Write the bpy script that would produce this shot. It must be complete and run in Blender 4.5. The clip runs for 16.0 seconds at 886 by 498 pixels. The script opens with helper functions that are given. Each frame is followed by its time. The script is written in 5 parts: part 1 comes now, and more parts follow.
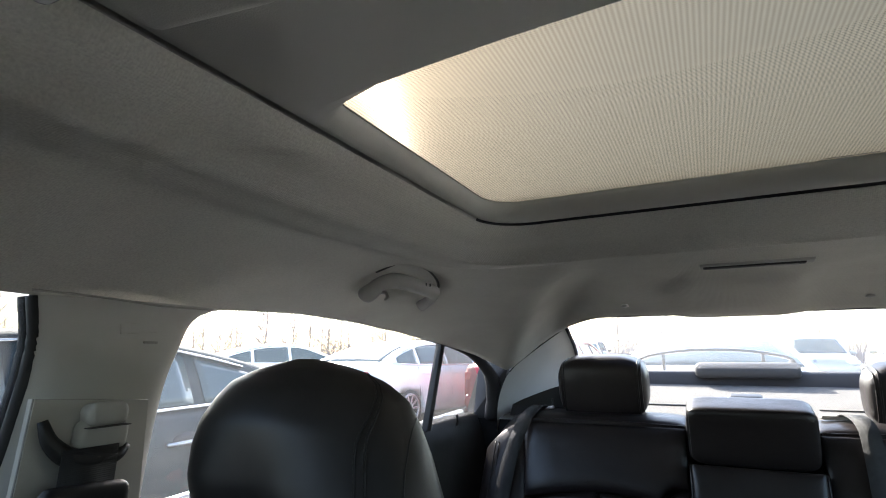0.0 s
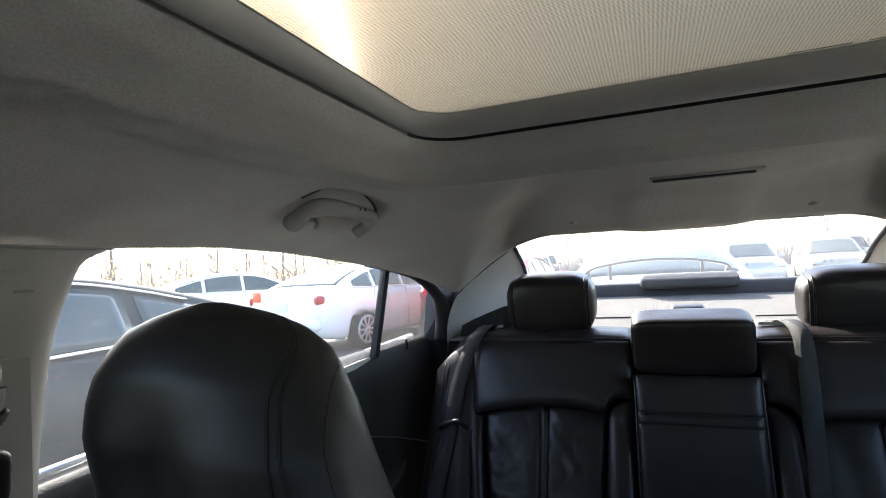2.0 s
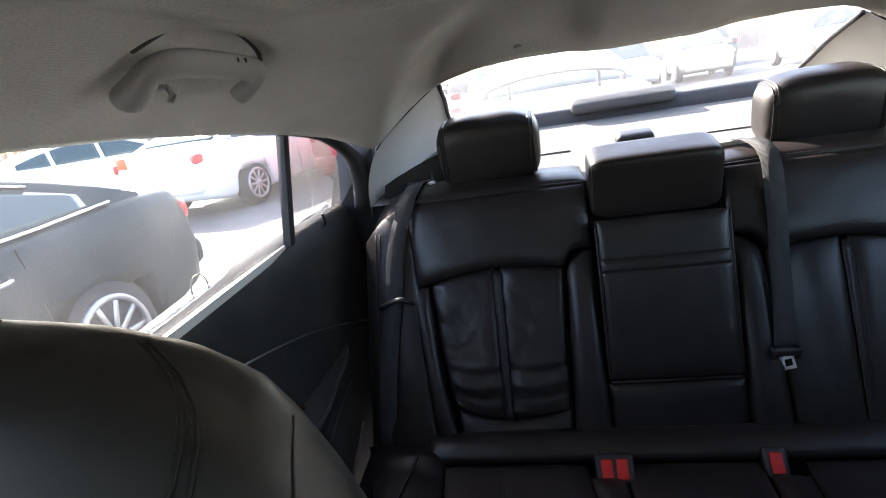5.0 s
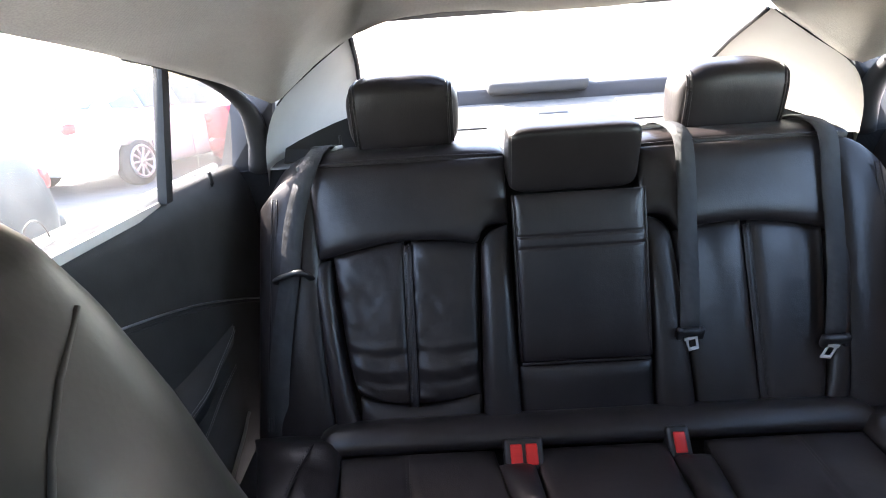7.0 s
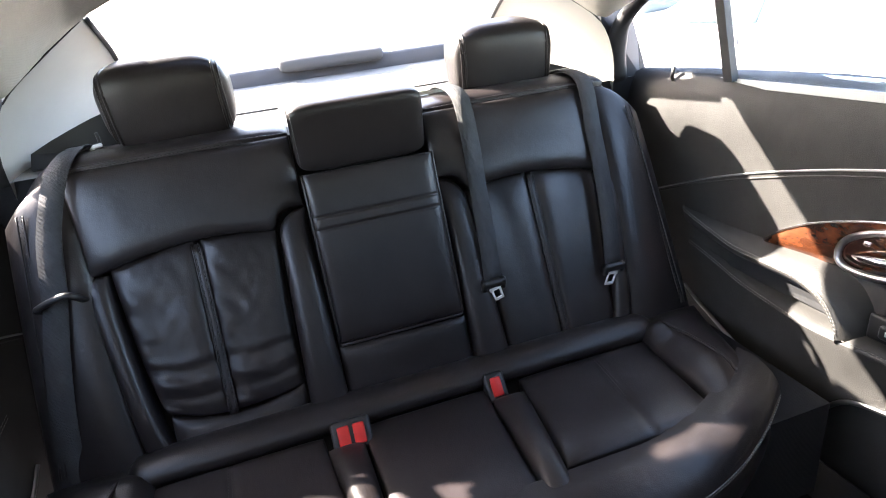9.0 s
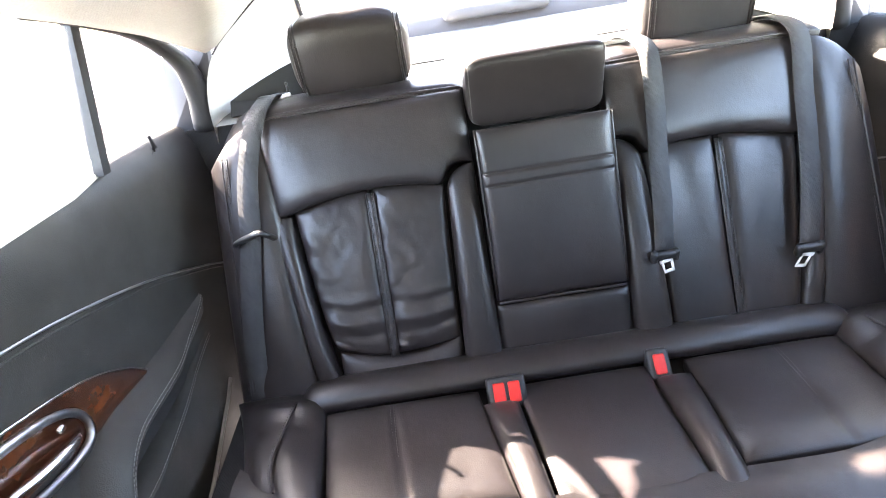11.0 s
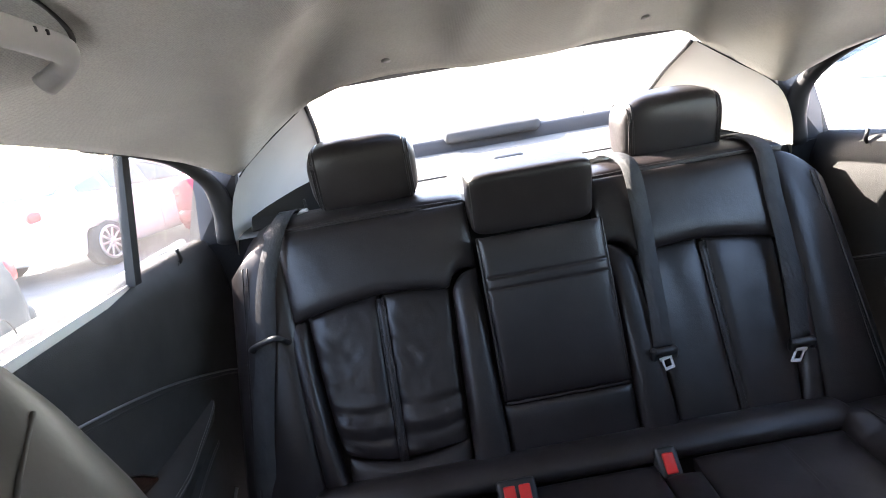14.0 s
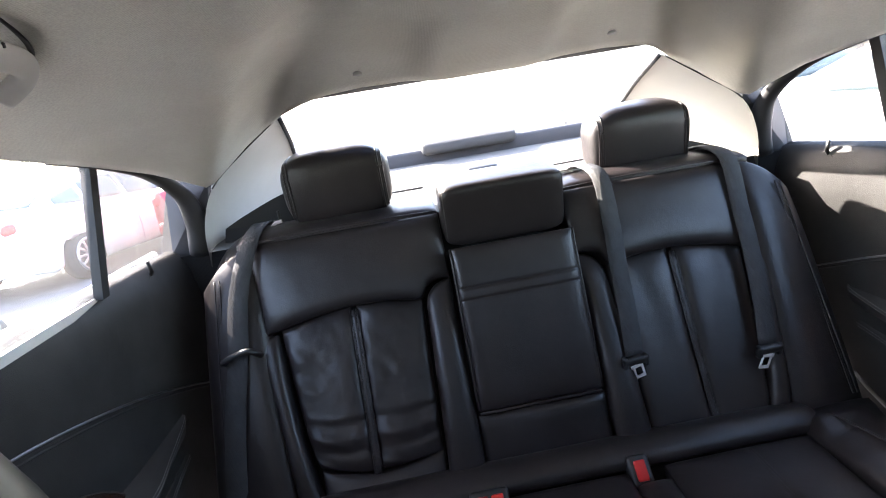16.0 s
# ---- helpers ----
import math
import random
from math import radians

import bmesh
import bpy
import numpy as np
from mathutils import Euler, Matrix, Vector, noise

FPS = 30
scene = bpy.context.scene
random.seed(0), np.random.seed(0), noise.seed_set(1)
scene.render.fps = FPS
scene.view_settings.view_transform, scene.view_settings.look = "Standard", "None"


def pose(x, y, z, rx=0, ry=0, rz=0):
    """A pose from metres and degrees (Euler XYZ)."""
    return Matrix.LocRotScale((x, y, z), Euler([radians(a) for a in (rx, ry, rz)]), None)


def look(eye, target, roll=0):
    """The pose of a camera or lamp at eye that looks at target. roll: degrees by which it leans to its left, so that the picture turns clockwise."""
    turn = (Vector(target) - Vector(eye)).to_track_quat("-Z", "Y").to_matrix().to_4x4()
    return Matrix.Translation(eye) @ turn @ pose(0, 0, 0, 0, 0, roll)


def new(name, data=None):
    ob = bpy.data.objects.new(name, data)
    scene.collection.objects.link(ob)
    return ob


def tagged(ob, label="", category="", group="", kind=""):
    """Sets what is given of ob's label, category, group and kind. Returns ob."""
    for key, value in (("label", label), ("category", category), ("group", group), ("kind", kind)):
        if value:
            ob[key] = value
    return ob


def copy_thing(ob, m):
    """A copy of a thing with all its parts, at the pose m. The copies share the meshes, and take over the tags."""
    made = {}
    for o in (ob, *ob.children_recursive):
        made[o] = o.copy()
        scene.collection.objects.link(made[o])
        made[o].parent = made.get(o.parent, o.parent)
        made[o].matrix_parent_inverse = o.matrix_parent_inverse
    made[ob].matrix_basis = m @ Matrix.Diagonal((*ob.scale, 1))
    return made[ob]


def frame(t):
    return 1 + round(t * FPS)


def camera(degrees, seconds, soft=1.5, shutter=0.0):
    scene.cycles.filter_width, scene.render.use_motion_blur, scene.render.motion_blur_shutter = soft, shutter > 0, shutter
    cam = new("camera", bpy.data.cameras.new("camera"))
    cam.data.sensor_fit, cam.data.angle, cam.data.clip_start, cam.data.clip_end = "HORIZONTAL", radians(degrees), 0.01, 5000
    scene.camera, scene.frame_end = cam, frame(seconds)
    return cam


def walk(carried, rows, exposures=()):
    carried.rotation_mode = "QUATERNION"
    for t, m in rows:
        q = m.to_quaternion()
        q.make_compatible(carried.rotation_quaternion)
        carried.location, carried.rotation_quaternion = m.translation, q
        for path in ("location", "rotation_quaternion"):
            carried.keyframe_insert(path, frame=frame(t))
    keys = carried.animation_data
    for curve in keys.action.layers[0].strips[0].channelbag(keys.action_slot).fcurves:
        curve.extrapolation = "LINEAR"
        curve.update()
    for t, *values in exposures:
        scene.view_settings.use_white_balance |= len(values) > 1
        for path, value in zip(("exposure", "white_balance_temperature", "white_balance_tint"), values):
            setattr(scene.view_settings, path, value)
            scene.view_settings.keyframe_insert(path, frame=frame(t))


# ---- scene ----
cam = camera(80.0, 16.0, soft=1.0, shutter=0.0)
PATH = [
    (0, (-0.062, 0.133, 1.228), (-0.934, 1.891, 1.613), -0.34),
    (0.5, (-0.064, 0.134, 1.230), (-0.865, 1.927, 1.610), 0.73),
    (1, (-0.074, 0.149, 1.231), (-0.777, 1.996, 1.538), 0.67),
    (1.5, (-0.077, 0.183, 1.236), (-0.695, 2.075, 1.431), -2.63),
    (2, (-0.068, 0.211, 1.241), (-0.804, 2.069, 1.322), -3.04),
    (2.5, (-0.063, 0.229, 1.239), (-0.923, 2.034, 1.288), -2.19),
    (3, (-0.073, 0.241, 1.242), (-0.693, 2.141, 1.324), -5.00),
    (3.5, (-0.086, 0.247, 1.246), (-0.545, 2.190, 1.355), -4.82),
    (4, (-0.098, 0.272, 1.254), (-0.533, 2.224, 1.254), -5.28),
    (4.5, (-0.123, 0.326, 1.274), (-0.590, 2.237, 0.911), -6.58),
    (4.7, (-0.168, 0.393, 1.294), (-0.620, 2.253, 0.715), -8.96),
    (6.8, (-0.279, 0.483, 1.209), (-0.367, 2.387, 0.602), -3.70),
    (7, (-0.238, 0.493, 1.210), (-0.285, 2.392, 0.584), -4.00),
    (7.5, (-0.182, 0.497, 1.213), (0.044, 2.390, 0.609), -6.80),
    (8, (-0.141, 0.483, 1.212), (0.295, 2.342, 0.616), -7.78),
    (8.2, (-0.125, 0.478, 1.211), (0.348, 2.324, 0.602), -8.08),
    (10.3, (-0.143, 0.548, 1.163), (0.170, 2.260, 0.178), -8.57),
    (10.5, (-0.172, 0.552, 1.178), (0.059, 2.281, 0.200), -9.43),
    (11, (-0.204, 0.532, 1.207), (-0.221, 2.341, 0.354), -9.26),
    (11.5, (-0.228, 0.506, 1.225), (-0.302, 2.386, 0.548), -9.53),
    (12, (-0.232, 0.487, 1.228), (-0.285, 2.407, 0.671), -9.46),
    (12.5, (-0.226, 0.481, 1.226), (-0.261, 2.410, 0.699), -9.48),
    (13, (-0.222, 0.476, 1.224), (-0.208, 2.414, 0.727), -9.41),
    (13.5, (-0.220, 0.474, 1.222), (-0.212, 2.415, 0.741), -9.75),
    (14, (-0.216, 0.473, 1.221), (-0.169, 2.416, 0.747), -9.69),
    (14.5, (-0.213, 0.470, 1.219), (-0.175, 2.417, 0.762), -9.57),
    (15, (-0.208, 0.467, 1.218), (-0.155, 2.416, 0.772), -9.65),
    (15.5, (-0.204, 0.466, 1.219), (-0.155, 2.416, 0.777), -9.69),
    (16, (-0.193, 0.466, 1.219), (-0.084, 2.412, 0.774), -9.62),
]
walk(cam, [(t, look(eye, target, roll)) for t, eye, target, roll in PATH],
     [(0.0, 2.76, 6500, 15), (0.5, 2.41, 6500, 15), (1.0, 2.32, 6500, 15), (1.5, 2.45, 6500, 15), (3.0, 2.90, 6550, 17), (4.0, 2.88, 6550, 17), (4.7, 3.04, 6750, 18),
      (6.8, 4.30, 6700, 19), (7.5, 4.43, 6700, 19), (8.2, 4.37, 6650, 19), (10.2, 5.50, 7400, 20), (10.6, 5.95, 7400, 20), (11.0, 6.15, 7400, 20), (11.5, 5.68, 7100, 20),
      (12.0, 4.90, 6800, 20), (12.5, 4.52, 6750, 20), (13.5, 4.32, 6750, 20), (16.0, 4.22, 6750, 20)])
# ---------------------------------------------------------------- world and light
world = bpy.data.worlds.new("sky")
scene.world = world
world.use_nodes = True
wn = world.node_tree.nodes
sky = wn.new("ShaderNodeTexSky")
sky.sky_type = 'NISHITA'
sky.sun_disc = False
SUN_EL, SUN_AZ = radians(36.5), radians(47.5)      # height, and turn from the car's rear towards its passenger side
sky.sun_elevation = SUN_EL
sky.sun_rotation = -SUN_AZ
sky.air_density, sky.dust_density, sky.ozone_density = 1.0, 1.8, 0.8
world.node_tree.links.new(sky.outputs[0], wn["Background"].inputs[0])
wn["Background"].inputs[1].default_value = 0.15
sun_way = Vector((-math.sin(SUN_AZ) * math.cos(SUN_EL), math.cos(SUN_AZ) * math.cos(SUN_EL), math.sin(SUN_EL)))
sun = new("sun", bpy.data.lights.new("sun", 'SUN'))
sun.data.energy, sun.data.angle, sun.data.color = 4.0, radians(0.6), (1.0, 0.95, 0.88)
sun.matrix_world = look(sun_way * 30, (0, 0, 0))

# ---------------------------------------------------------------- materials


class Nodes:
    """A small node builder round one principled material."""

    def __init__(self, name, color, rough=0.5, metal=0.0, spec=0.5):
        self.mat = bpy.data.materials.new(name)
        self.mat.use_nodes = True
        self.t = self.mat.node_tree
        self.bsdf = self.t.nodes["Principled BSDF"]
        self.bsdf.inputs["Base Color"].default_value = (*color, 1)
        self.bsdf.inputs["Roughness"].default_value = rough
        self.bsdf.inputs["Metallic"].default_value = metal
        self.bsdf.inputs["Specular IOR Level"].default_value = spec
        self.color = color
        self.co = self.t.nodes.new("ShaderNodeTexCoord").outputs["Object"]
        self.last_bump = None

    def link(self, a, b):
        self.t.links.new(a, b)

    def scaled(self, s):
        m = self.t.nodes.new("ShaderNodeMapping")
        m.inputs["Scale"].default_value = s if isinstance(s, tuple) else (s, s, s)
        self.link(self.co, m.inputs[0])
        return m.outputs[0]

    def noise(self, scale, detail=4, rough=0.55, stretch=None):
        n = self.t.nodes.new("ShaderNodeTexNoise")
        n.inputs["Scale"].default_value = scale
        n.inputs["Detail"].default_value = detail
        n.inputs["Roughness"].default_value = rough
        self.link(self.scaled(stretch) if stretch else self.co, n.inputs["Vector"])
        return n.outputs["Fac"]

    def voronoi(self, scale, feature='F1'):
        n = self.t.nodes.new("ShaderNodeTexVoronoi")
        n.feature = feature
        n.inputs["Scale"].default_value = scale
        self.link(self.co, n.inputs["Vector"])
        return n.outputs["Distance"]

    def wave(self, scale, axis, distort=0.0):
        n = self.t.nodes.new("ShaderNodeTexWave")
        n.bands_direction = axis
        n.inputs["Scale"].default_value = scale
        n.inputs["Distortion"].default_value = distort
        self.link(self.co, n.inputs["Vector"])
        return n.outputs["Fac"]

    def ramp(self, fac, stops):
        r = self.t.nodes.new("ShaderNodeValToRGB")
        while len(r.color_ramp.elements) < len(stops):
            r.color_ramp.elements.new(0.5)
        for e, (p, c) in zip(r.color_ramp.elements, stops):
            e.position = p
            e.color = (*c, 1) if isinstance(c, tuple) else (c, c, c, 1)
        self.link(fac, r.inputs[0])
        return r.outputs[0]

    def vary(self, fac, lo, hi, low=0.3, high=0.7):
        """Base colour between lo and hi times the colour."""
        a = tuple(min(1, c * lo) for c in self.color)
        b = tuple(min(1, c * hi) for c in self.color)
        self.link(self.ramp(fac, [(low, a), (high, b)]), self.bsdf.inputs["Base Color"])
        return self

    def gloss(self, fac, lo, hi, low=0.3, high=0.7):
        self.link(self.ramp(fac, [(low, lo), (high, hi)]), self.bsdf.inputs["Roughness"])
        return self

    def bump(self, fac, strength, dist):
        b = self.t.nodes.new("ShaderNodeBump")
        b.inputs["Strength"].default_value = strength
        b.inputs["Distance"].default_value = dist
        self.link(fac, b.inputs["Height"])
        if self.last_bump:
            self.link(self.last_bump, b.inputs["Normal"])
        self.last_bump = b.outputs[0]
        self.link(self.last_bump, self.bsdf.inputs["Normal"])
        return self


def leather(name, color, rough, grain=0.35, broad=0.25):
    n = Nodes(name, color, rough, spec=0.4)
    n.vary(n.noise(9, 5), 0.7, 1.35)
    n.gloss(n.noise(14, 4), rough - 0.06, rough + 0.08)
    n.bump(n.noise(22, 3), broad, 0.004)
    n.bump(n.noise(70, 3), grain * 0.28, 0.0015)
    n.bump(n.voronoi(520), grain, 0.0007)
    return n.mat


LEATHER = leather("black_leather", (0.0180, 0.0144, 0.0146), 0.35, 0.22, 0.32)
VINYL = leather("dark_vinyl", (0.030, 0.0285, 0.027), 0.55)
SEATBACK_VINYL = leather("charcoal_vinyl", (0.029, 0.0262, 0.0265), 0.38, 0.035, 0.07)


def fabric(name, color, scale=900, rough=0.95, depth=0.0006):
    n = Nodes(name, color, rough, spec=0.15)
    mix = n.t.nodes.new("ShaderNodeMath")
    mix.operation = 'MULTIPLY_ADD'
    mix.inputs[1].default_value = 0.55
    n.link(n.noise(scale * 0.5, 2, 0.5), mix.inputs[0])
    half = n.t.nodes.new("ShaderNodeMath")
    half.operation = 'MULTIPLY'
    half.inputs[1].default_value = 0.45
    n.link(n.noise(6, 4), half.inputs[0])
    n.link(half.outputs[0], mix.inputs[2])
    n.vary(mix.outputs[0], 0.80, 1.14)
    n.bump(n.wave(scale / 6.3, 'X'), 0.25, depth)
    n.bump(n.wave(scale / 6.3, 'Y'), 0.25, depth)
    n.bump(n.noise(10, 3), 0.12, 0.004)
    return n.mat


HEADLINER = fabric("grey_headliner_fabric", (0.55, 0.535, 0.48))
SHELF_FABRIC = fabric("grey_shelf_carpet", (0.175, 0.168, 0.158), 500, 0.95, 0.001)
CARPET = fabric("black_carpet", (0.02, 0.02, 0.021), 700, 1.0, 0.0008)


def plastic(name, color, rough=0.55, grain=900):
    n = Nodes(name, color, rough)
    n.vary(n.noise(5, 4), 0.93, 1.06)
    n.gloss(n.noise(8, 4), rough - 0.05, rough + 0.06)
    n.bump(n.voronoi(grain), 0.2, 0.0004)
    return n.mat


TRIM_LIGHT = plastic("light_grey_plastic", (0.46, 0.45, 0.41), 0.6)
TRIM_MID = plastic("warm_grey_plastic", (0.34, 0.33, 0.305), 0.55)
BLACK_PLASTIC = plastic("black_plastic", (0.015, 0.015, 0.016), 0.45)
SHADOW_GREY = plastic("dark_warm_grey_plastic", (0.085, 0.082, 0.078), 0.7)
RUBBER = plastic("black_rubber", (0.018, 0.018, 0.02), 0.6, 300)
RED_PLASTIC = plastic("red_plastic", (0.62, 0.02, 0.015), 0.35, 2000)
CHROME = Nodes("chrome", (0.75, 0.75, 0.76), 0.14, 1.0).mat
STEEL = Nodes("steel", (0.9, 0.9, 0.92), 0.38, 0.1).mat
SATIN = Nodes("satin_metal", (0.42, 0.42, 0.43), 0.33, 1.0).mat
THREAD = Nodes("grey_thread", (0.065, 0.062, 0.062), 0.8).mat
THREAD_LIGHT = Nodes("light_thread", (0.26, 0.25, 0.235), 0.8).mat
PRINT_GREY = Nodes("grey_print", (0.16, 0.16, 0.15), 0.7).mat


def webbing():
    n = Nodes("black_webbing", (0.028, 0.028, 0.03), 0.7)
    n.bump(n.wave(260, 'X'), 0.5, 0.0008)
    n.bump(n.wave(160, 'Z'), 0.4, 0.0006)
    n.vary(n.noise(40, 3), 0.8, 1.25)
    return n.mat


WEBBING = webbing()


def burl():
    n = Nodes("burl_wood", (0.16, 0.055, 0.022), 0.22)
    f = n.noise(26, 7, 0.65, (1, 0.55, 1.2))
    n.link(n.ramp(f, [(0.3, (0.012, 0.004, 0.003)), (0.47, (0.045, 0.013, 0.005)), (0.62, (0.095, 0.029, 0.011)), (0.8, (0.15, 0.05, 0.018))]),
           n.bsdf.inputs["Base Color"])
    n.bsdf.inputs["Coat Weight"].default_value = 0.7
    n.bsdf.inputs["Coat Roughness"].default_value = 0.08
    return n.mat


BURL = burl()


def shade_fabric():
    """Woven roller shade: lets light through, most of it straight on."""
    n = Nodes("woven_shade", (0.6, 0.55, 0.43), 0.8)
    t = n.t
    weave = n.wave(95, 'X', 0.0)
    cross = n.wave(150, 'Y', 0.0)
    col = n.ramp(weave, [(0.0, (0.072, 0.068, 0.049)), (1.0, (0.147, 0.138, 0.100))])
    bump = t.nodes.new("ShaderNodeBump")
    bump.inputs["Strength"].default_value, bump.inputs["Distance"].default_value = 0.5, 0.002
    mixh = t.nodes.new("ShaderNodeMath")
    mixh.operation = 'ADD'
    n.link(weave, mixh.inputs[0])
    n.link(cross, mixh.inputs[1])
    n.link(mixh.outputs[0], bump.inputs["Height"])
    tr = t.nodes.new("ShaderNodeBsdfTranslucent")
    n.link(col, tr.inputs["Color"])
    rf = t.nodes.new("ShaderNodeBsdfRefraction")
    rf.inputs["IOR"].default_value = 1.03
    rf.inputs["Roughness"].default_value = 0.30
    rf.inputs["Color"].default_value = (0.9, 0.83, 0.62, 1)
    n.link(bump.outputs[0], rf.inputs["Normal"])
    df = t.nodes.new("ShaderNodeBsdfDiffuse")
    n.link(col, df.inputs["Color"])
    n.link(bump.outputs[0], df.inputs["Normal"])
    m1 = t.nodes.new("ShaderNodeMixShader")
    m1.inputs[0].default_value = 0.16
    n.link(tr.outputs[0], m1.inputs[1])
    n.link(rf.outputs[0], m1.inputs[2])
    m2 = t.nodes.new("ShaderNodeMixShader")
    m2.inputs[0].default_value = 0.3
    n.link(m1.outputs[0], m2.inputs[1])
    n.link(df.outputs[0], m2.inputs[2])
    # added hair lobe makes the narrow sun streak; its axis is fitted to place it
    axis = t.nodes.new("ShaderNodeCombineXYZ")
    axis.inputs[0].default_value, axis.inputs[1].default_value, axis.inputs[2].default_value = 0.758, -0.587, -0.285
    hair = t.nodes.new("ShaderNodeBsdfHair")
    hair.component = 'Transmission'
    hair.inputs["Color"].default_value = (1.0, 0.93, 0.82, 1)
    hair.inputs["RoughnessU"].default_value = 0.011
    hair.inputs["RoughnessV"].default_value = 0.26
    n.link(axis.outputs[0], hair.inputs["Tangent"])
    m3 = t.nodes.new("ShaderNodeMixShader")
    m3.inputs[0].default_value = 0.045
    n.link(m2.outputs[0], m3.inputs[1])
    n.link(hair.outputs[0], m3.inputs[2])
    n.link(m3.outputs[0], t.nodes["Material Output"].inputs[0])
    return n.mat


SHADE = shade_fabric()


def pane_glass(name, tint, dirt=0.0):
    """Thin pane: light goes straight through, with a reflection by angle."""
    n = Nodes(name, tint, 0.03)
    t = n.t
    tr = t.nodes.new("ShaderNodeBsdfTransparent")
    tr.inputs[0].default_value = (*tint, 1)
    gl = t.nodes.new("ShaderNodeBsdfGlossy")
    gl.inputs["Roughness"].default_value = 0.02
    lw = t.nodes.new("ShaderNodeLayerWeight")
    lw.inputs[0].default_value = 0.5
    pw = t.nodes.new("ShaderNodeMath")
    pw.operation = 'POWER'
    pw.inputs[1].default_value = 5.0
    n.link(lw.outputs["Facing"], pw.inputs[0])
    fr = t.nodes.new("ShaderNodeMath")
    fr.operation = 'MULTIPLY_ADD'
    fr.inputs[1].default_value, fr.inputs[2].default_value = 0.6, 0.03
    n.link(pw.outputs[0], fr.inputs[0])
    mx = t.nodes.new("ShaderNodeMixShader")
    n.link(fr.outputs[0], mx.inputs[0])
    n.link(tr.outputs[0], mx.inputs[1])
    n.link(gl.outputs[0], mx.inputs[2])
    last = mx.outputs[0]
    if dirt:
        tl = t.nodes.new("ShaderNodeBsdfTranslucent")
        tl.inputs[0].default_value = (0.8, 0.8, 0.8, 1)
        m2 = t.nodes.new("ShaderNodeMixShader")
        n.link(n.ramp(n.noise(7, 6, 0.6), [(0.35, dirt * 0.4), (0.75, dirt)]), m2.inputs[0])
        n.link(last, m2.inputs[1])
        n.link(tl.outputs[0], m2.inputs[2])
        last = m2.outputs[0]
    n.link(last, t.nodes["Material Output"].inputs[0])
    return n.mat


GLASS = pane_glass("window_glass", (0.92, 0.94, 0.92), 0.04)
DUSTY_GLASS = pane_glass("dusty_window_glass", (0.92, 0.94, 0.92), 0.017)
# quarter glass is darkened to soften the sun patches it throws on the seat
QUARTER_GLASS = pane_glass("sun_dimming_quarter_glass", (0.62, 0.63, 0.62), 0.035)
CAR_GLASS = Nodes("dark_car_glass", (0.060, 0.085, 0.088), 0.05, 0.0, 0.5).mat


def paint(name, color, flake=0.0, rough=0.32, coat=0.8, spec=0.5):
    n = Nodes(name, color, rough, flake, spec)
    n.vary(n.noise(3, 4), 0.93, 1.05)
    n.bsdf.inputs["Coat Weight"].default_value = coat
    n.bsdf.inputs["Coat Roughness"].default_value = 0.05
    n.gloss(n.noise(2.5, 5), rough - 0.06, rough + 0.12)
    return n.mat


PAINTS = {
    "dark blue-grey": paint("blue_grey_paint", (0.016, 0.028, 0.031), 0.0, 0.45, 0.10, 0.22),
    "white": paint("white_paint", (0.78, 0.78, 0.77)),
    "silver": paint("silver_paint", (0.45, 0.46, 0.47), 0.5),
    "red": paint("red_paint", (0.30, 0.008, 0.010), 0.0, 0.4, 0.25),
    "black": paint("black_paint", (0.02, 0.02, 0.022)),
    "tan": paint("tan_paint", (0.45, 0.41, 0.33), 0.3),
}
TYRE = plastic("tyre_rubber", (0.022, 0.022, 0.022), 0.8, 60)
LAMP_RED = Nodes("red_lens", (0.42, 0.012, 0.014), 0.35).mat
LAMP_WHITE = Nodes("clear_lens", (0.7, 0.72, 0.74), 0.1).mat
ORANGE = Nodes("orange_sticker", (0.75, 0.12, 0.03), 0.5).mat


def asphalt():
    n = Nodes("wet_asphalt", (0.09, 0.09, 0.092), 0.8)
    n.vary(n.noise(0.35, 7, 0.65), 0.7, 1.7)
    n.gloss(n.noise(0.5, 5), 0.45, 0.95)
    n.bump(n.noise(60, 4), 0.6, 0.01)
    return n.mat


ASPHALT = asphalt()


def bark():
    n = Nodes("grey_bark", (0.25, 0.215, 0.195), 0.9)
    n.vary(n.noise(4, 4), 0.7, 1.3)
    return n.mat


BARK = bark()
BRUSH = Nodes("dry_brush", (0.25, 0.215, 0.205), 0.95).mat

# ---------------------------------------------------------------- mesh helpers


def part(name, bm, mat, parent=None, label="", smooth=True):
    me = bpy.data.meshes.new(name)
    bm.normal_update()
    bm.to_mesh(me)
    bm.free()
    for p in me.polygons:
        p.use_smooth = smooth
    me.materials.append(mat)
    ob = new(name, me)
    ob.parent = parent
    if label:
        tagged(ob, label)
    return ob


def thing(name, label, category, group="", kind=""):
    return tagged(new(name), label, category, group, kind)


def grid(fn, nu, nv, closed_u=False):
    """A sheet from fn(u, v), u and v from 0 to 1."""
    bm = bmesh.new()
    add_grid(bm, fn, nu, nv, closed_u)
    return bm


def add_grid(bm, fn, nu, nv, closed_u=False):
    cols = nu if closed_u else nu + 1
    vs = [[bm.verts.new(fn(i / nu, j / nv)) for j in range(nv + 1)] for i in range(cols)]
    for i in range(nu):
        a, b = vs[i], vs[(i + 1) % cols]
        for j in range(nv):
            bm.faces.new((a[j], b[j], b[j + 1], a[j + 1]))
    return vs


def thick(bm, depth):
    """Give a sheet thickness away from its normal."""
    bm.normal_update()
    bmesh.ops.solidify(bm, geom=bm.faces[:], thickness=depth)
    return bm


